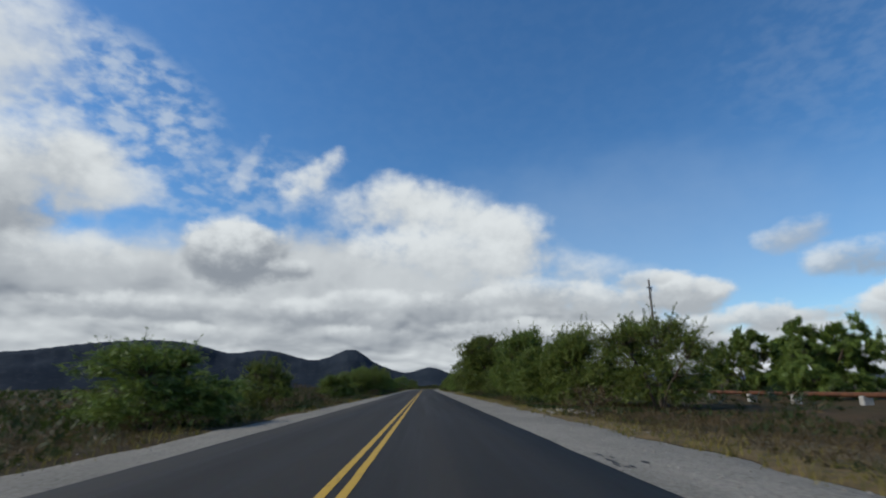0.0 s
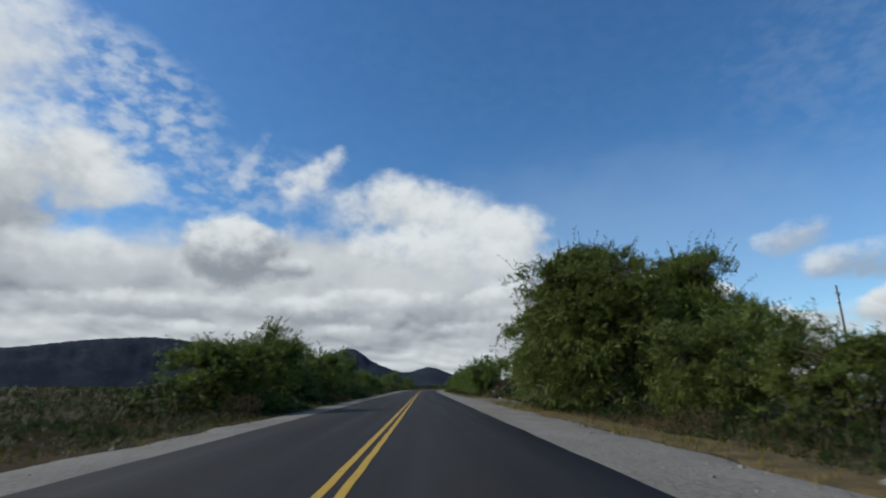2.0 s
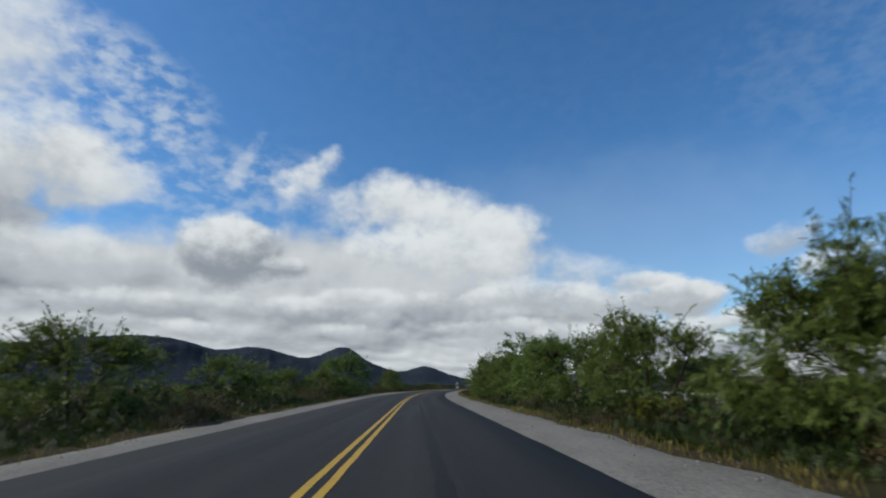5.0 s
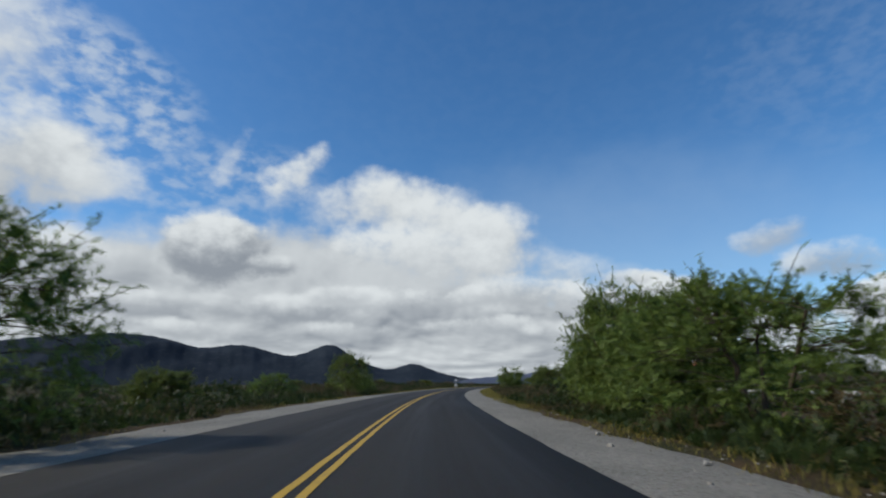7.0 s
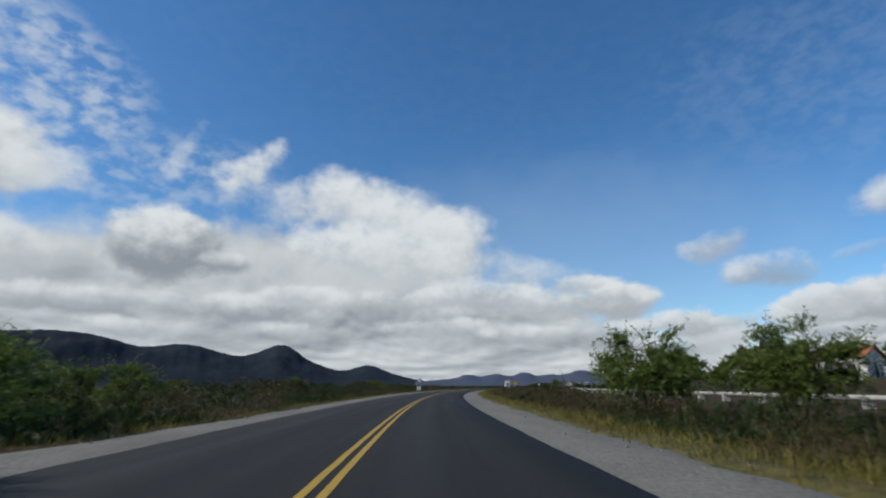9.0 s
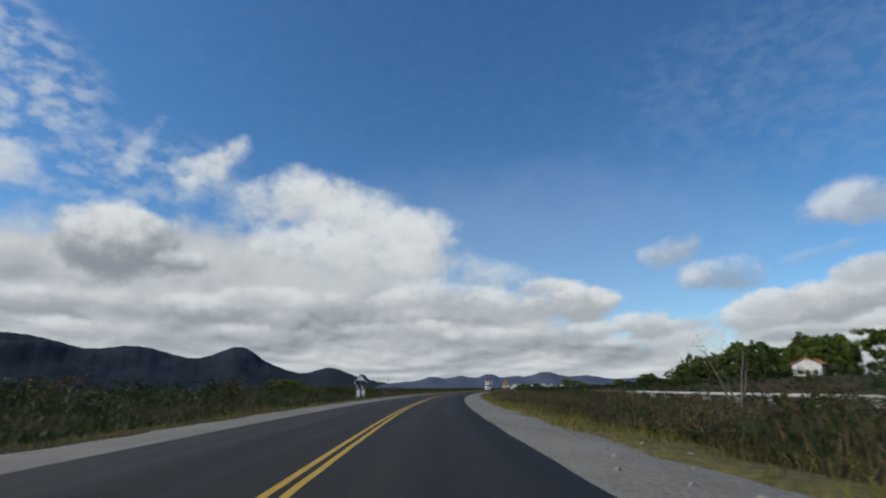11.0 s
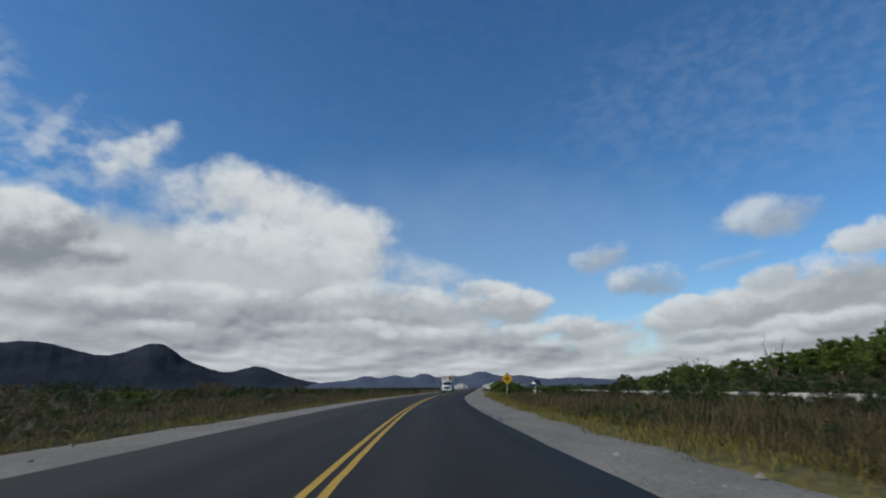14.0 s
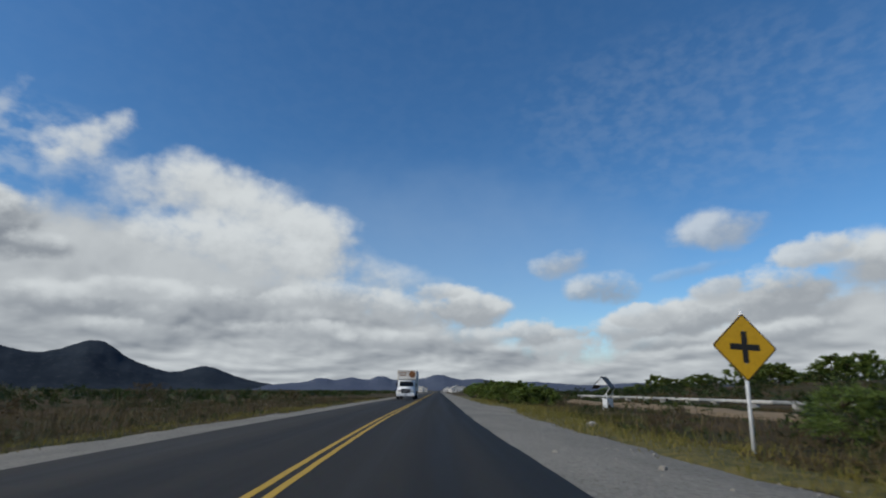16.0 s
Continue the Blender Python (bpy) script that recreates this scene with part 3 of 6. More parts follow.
# ---- far hills ----
def lay_hills():
    # azimuth and height angle of the ridge seen from the bend, degrees
    ranges = [
        (4480, [(-95, 0.5), (-75, 1.2), (-60, 1.9), (-50, 2.6), (-44, 3.0), (-40, 3.4), (-36, 4.1), (-33, 4.5), (-30, 4.75), (-27.3, 4.65), (-25, 4.2), (-23, 3.6), (-21.5, 3.65), (-19.8, 4.0), (-18, 3.9), (-15.5, 3.2),
                (-13.8, 2.85), (-12, 3.3), (-10.6, 4.0), (-9.7, 4.25), (-8.7, 3.9), (-7.2, 2.7), (-5, 1.9), (-3.4, 1.5), (-2, 1.85), (-0.8, 2.3), (0.3, 2.0), (2, 1.3), (4, 0.8), (6, 0.5), (9, 0)]),
        (4250, [(3, 0), (5, 0.5), (7.2, 0.7), (8.7, 0.8), (10.2, 1.3), (11.6, 0.95), (13.2, 1.35), (14.8, 1.0), (16.3, 1.55), (17.6, 1.0), (18.9, 1.25), (20.2, 1.1), (22.2, 1.7), (24.4, 1.1), (26.5, 1.25), (29, 0.8),
                (32, 0.95), (37, 0.6), (42, 0.85), (48, 0.6), (55, 0.95), (62, 0.7), (70, 1.0), (85, 0.6), (95, 0)]),
    ]
    for dist, tops in ranges:
        lo, hi = tops[0][0], tops[-1][0]
        azs = np.arange(lo, hi, 0.18)
        prof = np.interp(azs, [a for a, _ in tops], [e for _, e in tops])
        for _ in range(2 if dist > 4300 else 1):
            prof = np.convolve(np.pad(prof, 3, mode="edge"), np.ones(7) / 7, "valid")
        prof = prof + 0.018 * np.sin(azs * 5.3) * (prof > 0.3) + 0.012 * np.sin(azs * 11.1 + 1) * (prof > 0.3)
        deep = np.linspace(0, 1, 22)
        verts = []
        for i, a in enumerate(azs):
            for k, f in enumerate(deep):
                up = math.sin(min(f, 0.75) / 0.75 * math.pi / 2) ** 1.2 if f <= 0.75 else 1 - (f - 0.75) * 1.6
                d = dist - 800 + 800 * f / 0.75 * 0.9
                px, py = math.sin(radians(a)) * d, 225 + math.cos(radians(a)) * d
                n = noise.fractal(Vector((px * 0.0036, py * 0.0036, 0)), 0.9, 2.1, 3)
                z = math.tan(radians(prof[i])) * dist * up * (1 + 0.26 * n * (1 - up ** 3) + 0.008 * n)
                verts.append((px, py, z - 3))
        # both ranges carry their haze as a blue tint in the material
        me = mesh_of("hill_range", np.array(verts), grid_faces(len(azs), 22), HILL_HAZE if dist > 4300 else HILL_FAR_HAZE, None, False)
        tagged(new("backdrop_hills", me), "scrub-covered hill range on the horizon, blue-grey haze painted into its colour", "hills", kind="structure")


lay_hills()


# ---- plants ----
RNG = np.random.default_rng(7)


def unit(v):
    return v / np.maximum(np.linalg.norm(v, axis=-1, keepdims=True), 1e-9)


def leaf_cards(pos, along, size, rng, wide=0.42, loose=0.55):
    """Small three-cornered leaves at pos, lying roughly along a direction."""
    n = len(pos)
    a = unit(along + rng.normal(0, loose, (n, 3)))
    b = unit(np.cross(a, rng.normal(0, 1, (n, 3))))
    ln = (size * rng.uniform(0.6, 1.35, n))[:, None]
    v = np.stack([pos - a * ln * 0.5, pos + b * ln * wide, pos + a * ln * 0.5], 1).reshape(-1, 3)
    return v, np.arange(3 * n).reshape(n, 3)


def fronds(pos, along, size, rng, wide=0.34, loose=0.3):
    """Sprays of leaflets: four-cornered blades at pos, lying along a direction."""
    n = len(pos)
    a = unit(along + rng.normal(0, loose, (n, 3)))
    b = unit(np.cross(a, rng.normal(0, 0.9, (n, 3)) + np.array([0, 0, 0.7])))
    ln = (size * rng.uniform(0.65, 1.3, n))[:, None]
    p, q, w = pos - a * ln * 0.5, pos + a * ln * 0.5, b * ln * wide * 0.5
    v = np.stack([p - w, p + w, q + w, q - w], 1).reshape(-1, 3)
    uv = np.tile(np.array([[-1, -1], [-1, 1], [1, 1], [1, -1.0]]), (n, 1))
    return v, np.arange(4 * n).reshape(n, 4), uv


def tubes(paths, sides):
    """Joined tapered tubes: each path is (points (k,3), radii (k,))."""
    vs, fs, base = [], [], 0
    ang = np.arange(sides) * 2 * math.pi / sides
    for p, r in paths:
        d = unit(np.gradient(p, axis=0))
        ref = np.where(np.abs(d[:, 2:3]) < 0.9, np.array([[0, 0, 1.0]]), np.array([[1.0, 0, 0]]))
        u = unit(np.cross(d, ref))
        w = np.cross(d, u)
        ring = p[:, None] + (u[:, None] * np.cos(ang)[None, :, None] + w[:, None] * np.sin(ang)[None, :, None]) * r[:, None, None]
        vs.append(ring.reshape(-1, 3))
        k = len(p)
        i = (np.arange(k - 1)[:, None] * sides + np.arange(sides)[None]).ravel()
        j = (np.arange(k - 1)[:, None] * sides + (np.arange(sides)[None] + 1) % sides).ravel()
        fs.append(np.stack([i, j, j + sides, i + sides], 1) + base)
        base += k * sides
    return np.concatenate(vs), np.concatenate(fs)


def curve_between(a, b, sag, k, rng):
    t = np.linspace(0, 1, k)[:, None]
    mid = (a + b) / 2 + np.array([0, 0, sag]) + rng.normal(0, 0.06, 3) * np.linalg.norm(b - a)
    return a * (1 - t) ** 2 + 2 * mid * t * (1 - t) + b * t ** 2


def plant(name, seed, width, height, base, stems, clumps, per, leaf, leaf_m, bark_m, trunk_r=0.10, droop=0.25, spread=0.55, fill=0.55, wide=0.42, flat_top=0.7, label="", category="tree", every=7, feather=False, sprigs=0):
    """A tree or bush at the origin: trunk with limbs, and a crown of many leaves on twigs."""
    rng = np.random.default_rng(seed)
    top = np.array([0, 0, base])
    ax = np.array([width / 2, width / 2, (height - base)])
    # clump centres in a bumpy, flat-topped dome
    th = rng.uniform(0, 2 * math.pi, clumps)
    cz = rng.uniform(0, 1, clumps) ** 0.8
    rad = np.sqrt(np.maximum(1 - (cz * flat_top) ** 2.2, 0.05))
    rad = rad * (0.74 + 0.26 * np.minimum(cz / 0.3, 1.0))
    lobes = 1 + 0.13 * np.sin(th * 3 + seed) + 0.09 * np.sin(th * 5 + 2 * seed) + 0.05 * np.clip(rng.normal(0, 1, clumps), -1.5, 1.5)
    rr = rad * lobes * np.where(rng.uniform(0, 1, clumps) < fill, rng.uniform(0.75, 0.98, clumps), rng.uniform(0.15, 0.8, clumps))
    dome = 0.84 + (0.13 if feather else 0.08) * np.sin(np.cos(th) * rr * 4.4 + seed) * np.cos(np.sin(th) * rr * 4.0 + 2 * seed) + 0.03 * np.clip(rng.normal(0, 1, clumps), -1.5, 1.5)
    cen = np.stack([np.cos(th) * rr * ax[0], np.sin(th) * rr * ax[1], base + cz * ax[2] * dome], 1)
    gaps = np.sin(cen[:, 0] / width * 11 + seed) * np.cos(cen[:, 1] / width * 10 + seed * 2) + 0.6 * np.sin(cen[:, 2] / height * 9 + cen[:, 0] / width * 6 + seed)
    cen = cen[gaps > (-9 if category != "tree" or not feather else -9 if height > 8 else -0.66)]
    if feather and category == "tree" and per > 33:
        # gather the clumps into heads with bare hollows between them
        heads = max(12, clumps // 15)
        mid = cen[rng.choice(len(cen), heads, replace=False)]
        mid = mid * np.array([0.80, 0.80, 1.0])
        mid[:, 2] = base + (mid[:, 2] - base) * 0.90
        which = rng.integers(0, heads, len(cen))
        way = unit(rng.normal(0, 1, (len(cen), 3)))
        way[:, 2] = np.where(way[:, 2] < -0.25, -way[:, 2], way[:, 2])
        size = width * rng.uniform(0.12, 0.19, heads)
        loose = rng.uniform(0, 1, len(cen)) < 0.40
        whole = cen.copy()
        cen = mid[which] + way * (size[which] * rng.uniform(0.45, 1.0, len(cen)) ** 0.6)[:, None] * np.array([1.1, 1.1, 0.7])
        cen = np.where(loose[:, None], whole * np.array([0.9, 0.9, 0.85]), cen)
        cen[:, 2] = np.maximum(cen[:, 2], 0.25)
    clumps = len(cen)
    paths, knots = [], []
    for i in range(stems):
        a = 2 * math.pi * (i + rng.uniform(0, 0.6)) / stems
        end = np.array([math.cos(a) * width * 0.27 * rng.uniform(0.5, 1.2), math.sin(a) * width * 0.27 * rng.uniform(0.5, 1.2), base + (height - base) * rng.uniform(0.45, 0.8)])
        start = np.array([math.cos(a), math.sin(a), 0]) * trunk_r * 0.5 + np.array([0, 0, -0.25])
        rings = 8 if category == "tree" else 5
        p = curve_between(start, end, 0.10 * height, rings, rng)
        p[1:-1] += rng.normal(0, 0.03 * height / 4, (rings - 2, 3))
        paths.append((p, np.linspace(trunk_r * (1.0 if i == 0 else 0.75), trunk_r * 0.28, rings)))
        knots.append(p[2:])
    kn = np.concatenate(knots)
    twigs = []
    for c in cen[::2 if category == "tree" else 3]:
        d = np.linalg.norm(kn - c, axis=1) + np.maximum(kn[:, 2] - c[2], 0) * 1.5
        a = kn[np.argmin(d)]
        p = curve_between(a, c, 0.10 * np.linalg.norm(c - a), 4, rng)
        twigs.append((p, np.linspace(min(trunk_r * 0.14, 0.02), trunk_r * 0.03 + 0.003, 4)))
    out = unit(cen - np.array([0, 0, base + 0.25 * (height - base)]))
    k = max(3, per // (6 if feather else 14))
    tips, dirs, lens = [], [], []
    for i in range(clumps):
        dd = unit(out[i] * 0.8 + rng.normal(0, 0.55, (k, 3)) * np.array([1, 1, 0.55 if feather else 1]) + np.array([0, 0, 0.15]))
        tips.append(np.repeat(cen[i][None], k, 0))
        dirs.append(dd)
        lens.append(spread * rng.uniform(0.5, 1.25, k))
    tips, dirs, lens = np.concatenate(tips), np.concatenate(dirs), np.concatenate(lens)
    m = max(2, per // k)
    t = rng.uniform(0.05, 1.0, (len(tips), m))
    pos = tips[:, None] + dirs[:, None] * (t * lens[:, None])[..., None]
    pos[..., 2] -= droop * (t ** 2) * lens[:, None]
    pos = pos + rng.normal(0, 0.03 + 0.055 * spread, pos.shape)
    along = np.repeat(dirs[:, None], m, 1)
    if sprigs:
        # long thin shoots that stand out of the crown
        high = np.argsort(-(cen[:, 2] / height + 0.7 * np.hypot(cen[:, 0], cen[:, 1]) / width + rng.uniform(0, 0.5, clumps)))[:sprigs]
        dd = unit(out[high] + rng.normal(0, 0.32, (len(high), 3)) + np.array([0, 0, 0.35]))
        ln = spread * rng.uniform(0.9, 1.7, len(high))
        ts = np.linspace(0.15, 1.0, m)
        shoot = cen[high][:, None] + dd[:, None] * (ts[None] * ln[:, None])[..., None]
        shoot[..., 2] -= 0.3 * droop * ts[None] ** 2 * ln[:, None]
        for a, q in zip(cen[high], shoot):
            near = kn[np.argmin(np.linalg.norm(kn - a, axis=1))]
            twigs.append((curve_between(near, a, 0.05, 3, rng), np.array([0.016, 0.014, 0.012])))
            twigs.append((np.stack([a, q[m // 2], q[-1]]), np.array([0.012, 0.008, 0.003])))
        tips, dirs, lens = np.concatenate([tips, cen[high]]), np.concatenate([dirs, dd]), np.concatenate([lens, ln])
        pos = np.concatenate([pos, shoot + rng.normal(0, 0.03, shoot.shape)])
        along = np.repeat(dirs[:, None], m, 1)
    if feather:
        across = unit(np.cross(along, rng.normal(0, 1, (len(tips), 1, 3))))
        along = along * 0.8 + across * rng.choice([-1.0, 1.0], (len(tips), m, 1)) * 0.7 - np.array([0, 0, 0.25])
    uv = None
    if feather:
        lv, lf, uv = fronds(pos.reshape(-1, 3), along.reshape(-1, 3), leaf, rng, wide)
    else:
        lv, lf = leaf_cards(pos.reshape(-1, 3), along.reshape(-1, 3), leaf, rng, wide)
    lv[:, 2] = np.maximum(lv[:, 2], 0.02)
    for i in range(0, len(tips), every):
        if (i // k) % (2 if category == "tree" else 3):
            continue
        q = np.stack([tips[i], tips[i] + dirs[i] * lens[i] * 0.5, tips[i] + dirs[i] * lens[i] - np.array([0, 0, droop * lens[i]])])
        twigs.append((q, np.array([0.010, 0.007, 0.003])))
    ob = new(name)
    tv, tf = tubes(paths, 7 if category == "tree" else 3)
    wv, wf = tubes(twigs, 3)
    mesh_part("trunk" if category == "tree" else "stem", mesh_of("trunk", np.concatenate([tv, wv]), np.concatenate([tf, wf + len(tv)]), bark_m, None, False), ob)
    mesh_part("crown" if category == "tree" else "foliage", mesh_of("crown", lv, lf, leaf_m, uv), ob)
    return tagged(ob, label, category)


MODELS = {}
for i in range(4):
    MODELS["mesquite%d" % i] = plant("mesquite_tree", 11 + i, 6.0, 4.4, (0.7, 0.6, 0.4, 0.4)[i], 3 + i % 2, 360, 42, 0.27, LEAF, BARK, 0.10, 0.32, 0.85, wide=0.46, sprigs=60, flat_top=0.9, fill=0.62, feather=True, every=30, label="green feathery mesquite tree with spreading crown by the road", category="tree")
for i in range(3):
    MODELS["grove%d" % i] = plant("mesquite_tree", 17 + i, 6.0, 4.4, 0.45, 3, 300, 32, 0.28, LEAF, BARK, 0.10, 0.32, 0.85, wide=0.46, sprigs=60, flat_top=0.9, fill=0.62, feather=True, every=24, label="green feathery mesquite tree with spreading crown by the road", category="tree")
MODELS["umbrella"] = plant("mesquite_tree", 28, 4.6, 3.8, 1.35, 3, 230, 38, 0.25, LEAF, BARK, 0.09, 0.25, 0.7, wide=0.46, sprigs=50, flat_top=0.8, fill=0.6, feather=True, every=14, label="small mesquite tree with an umbrella crown on a bare trunk", category="tree")
MODELS["airy"] = plant("mesquite_tree", 21, 5.6, 5.4, 2.0, 4, 140, 24, 0.30, LEAF, BARK, 0.09, 0.3, 0.8, wide=0.55, feather=True, label="thin airy mesquite tree with open branches", category="tree")
MODELS["giant"] = plant("mesquite_tree", 23, 10.4, 9.4, 1.0, 4, 820, 50, 0.33, LEAF, BARK, 0.24, 0.6, 1.25, wide=0.46, sprigs=110, fill=0.55, feather=True, flat_top=0.96, label="tall old mesquite tree with a dense drooping crown", category="tree")
MODELS["broad"] = plant("broadleaf_tree", 31, 6.8, 6.0, 0.4, 3, 440, 120, 0.19, LEAF_DARK, BARK, 0.16, 0.1, 0.55, wide=0.55, fill=0.62, label="dark glossy broad-leaved tree beside the rubble mound", category="tree")
MODELS["distant"] = plant("plain_tree", 35, 6.0, 4.4, 0.3, 3, 140, 26, 0.54, LEAF, BARK, 0.10, 0.2, 0.6, wide=0.62, flat_top=0.9, fill=0.6, feather=True, every=20, label="dense green tree standing on the plain", category="tree")
MODELS["shade"] = plant("shade_tree", 37, 12.0, 7.5, 0.3, 4, 300, 26, 0.78, LEAF, BARK, 0.2, 0.25, 1.0, wide=0.62, flat_top=0.9, fill=0.62, feather=True, every=30, label="dense dark green tree standing on the plain", category="tree")
for i in range(3):
    MODELS["bush%d" % i] = plant("bush", 41 + i, 3.0, 1.9, 0.15, 5, 40, 12, 0.30, LEAF_BUSH, GREY_TWIG, 0.035, 0.15, 0.5, wide=0.5, feather=True, label="dense green thorn scrub bush", category="bush", every=24)
for i in range(2):
    MODELS["dry%d" % i] = plant("dry_bush", 51 + i, 2.2, 1.5, 0.1, 9, 50, 24, 0.13, LEAF_DRY, GREY_TWIG, 0.022, 0.05, 0.5, wide=0.35, label="dry brown scrub bush with thin bare twigs", category="bush", every=7)
MODELS["yellow"] = plant("flowering_bush", 61, 3.4, 2.6, 0.3, 5, 60, 28, 0.27, LEAF_YELLOW, GREY_TWIG, 0.04, 0.12, 0.42, wide=0.62, feather=True, label="yellow-green flowering bush among the scrub", category="bush")
MODELS["bare"] = plant("bare_tree", 71, 2.6, 2.9, 0.7, 4, 60, 3, 0.05, LEAF_DRY, GREY_TWIG, 0.05, -0.1, 0.7, label="leafless grey thorn tree at the roadside", category="tree")
SIZES = {"mesquite": (6.0, 4.4), "airy": (5.6, 5.4), "giant": (10.4, 9.4), "broad": (6.8, 6.0), "bush": (3.0, 1.9), "dry": (2.2, 1.5), "yellow": (3.4, 2.6), "bare": (2.6, 2.9), "distant": (6.0, 4.4), "grove": (6.0, 4.4), "shade": (12.0, 7.5), "umbrella": (4.6, 3.8)}
USED = set()


def grow(kind, s, lat, width, height, group="", turn=None, z=None):
    """Sets a plant of that width and height beside the road."""
    w0, h0 = SIZES[kind.rstrip("0123456789")]
    z = float(ground_z(s, lat)) - 0.03 if z is None else z
    m = place(s, lat, z, RNG.uniform(0, 360) if turn is None else turn, (width / w0, width / w0 * RNG.uniform(0.94, 1.06), height / h0))
    src = MODELS[kind]
    if kind in USED:
        ob = copy_thing(src, m @ Matrix.Diagonal((*(1 / v for v in src.scale), 1)))
    else:
        USED.add(kind)
        src.matrix_basis, ob = m, src
    return tagged(ob, group=group)


# ---- planting ----
def plant_trees():
    # kind, s, lateral, width, height
    left = [("mesquite0", 16.8, -8.4, 5.6, 3.0), ("mesquite1", 30.0, -8.4, 3.2, 2.9), ("mesquite2", 54.0, -8.2, 4.4, 2.8), ("mesquite3", 78.5, -8.4, 7.6, 4.1),
            ("mesquite0", 88.4, -9.4, 6.0, 4.6), ("mesquite2", 91.8, -10.9, 5.2, 4.8), ("mesquite1", 97.0, -8.4, 5.6, 4.3), ("mesquite2", 104.0, -8.9, 5.8, 3.7), ("mesquite3", 109.5, -9.2, 6.4, 4.9),
            ("mesquite0", 115.0, -10.6, 4.8, 4.7), ("mesquite2", 125.0, -9.8, 5.0, 3.4), ("mesquite1", 136.5, -8.4, 5.6, 3.7), ("mesquite2", 151.0, -10.0, 5.5, 3.3), ("mesquite0", 168.0, -11.0, 5.5, 3.2),
            ("mesquite3", 181.0, -10.5, 5.0, 2.8), ("mesquite2", 189.0, -9.0, 5.4, 2.9), ("mesquite1", 197.0, -8.8, 6.6, 4.9), ("mesquite2", 222.0, -17.0, 4.5, 2.6), ("mesquite0", 245.6, -9.3, 5.2, 4.6),
            ("mesquite3", 243.0, -17.0, 5.0, 2.5), ("mesquite1", 254.0, -10.6, 5.2, 2.7), ("mesquite2", 262.5, -12.0, 4.6, 2.3), ("mesquite2", 318.0, -22.0, 4.5, 2.6), ("mesquite1", 66.0, -20.0, 6.0, 3.4), ("mesquite2", 10.0, -20.0, 6.0, 3.2)]
    right = [("mesquite3", 28.0, 14.2, 6.6, 5.2), ("mesquite1", 33.0, 16.0, 7.0, 5.8), ("mesquite2", 33.8, 11.4, 6.0, 5.3), ("mesquite3", 39.0, 11.0, 6.6, 5.2), ("mesquite1", 46.8, 10.4, 6.4, 6.2),
             ("mesquite0", 52.0, 11.2, 6.8, 6.8), ("mesquite2", 58.0, 11.5, 5.5, 4.6), ("mesquite3", 66.0, 12.5, 4.6, 3.1), ("mesquite0", 70.5, 10.8, 4.4, 3.6),
             ("giant", 79.8, 10.3, 10.0, 9.9), ("giant", 83.0, 16.8, 9.2, 10.2), ("giant", 88.2, 11.8, 9.4, 8.6), ("mesquite2", 74.5, 15.0, 5.6, 4.7), ("broad", 109.2, 16.3, 7.8, 7.4), ("mesquite3", 126.5, 9.6, 5.6, 4.7), ("mesquite1", 130.5, 11.0, 7.6, 5.6),
             ("mesquite0", 134.5, 9.4, 6.2, 4.6), ("mesquite2", 142.0, 9.2, 5.6, 4.0), ("mesquite1", 152.0, 9.4, 5.6, 3.8), ("mesquite0", 163.0, 10.0, 6.0, 4.2), ("mesquite3", 171.0, 10.5, 6.0, 4.5),
             ("mesquite2", 178.5, 10.4, 6.4, 4.4), ("airy", 187.0, 12.2, 7.0, 6.7), ("mesquite2", 188.0, 8.8, 5.4, 3.3), ("mesquite3", 182.5, 8.4, 4.6, 2.5), ("mesquite0", 192.5, 10.4, 6.0, 4.2), ("mesquite1", 200.5, 10.0, 6.6, 4.1), ("mesquite3", 206.5, 10.4, 6.0, 4.5),
             ("mesquite2", 211.5, 10.6, 6.4, 6.0), ("mesquite0", 218.5, 12.0, 5.4, 4.4), ("mesquite3", 225.0, 13.4, 5.4, 4.6), ("mesquite1", 234.0, 16.4, 6.2, 6.0), ("umbrella", 262.0, 9.8, 4.2, 3.6), ("umbrella", 259.6, 14.4, 5.0, 3.6), ("mesquite2", 250.5, 14.6, 5.4, 3.4),
             ("mesquite0", 243.0, 18.0, 6.0, 5.3), ("mesquite1", 421.5, 24.8, 5.6, 3.3)]
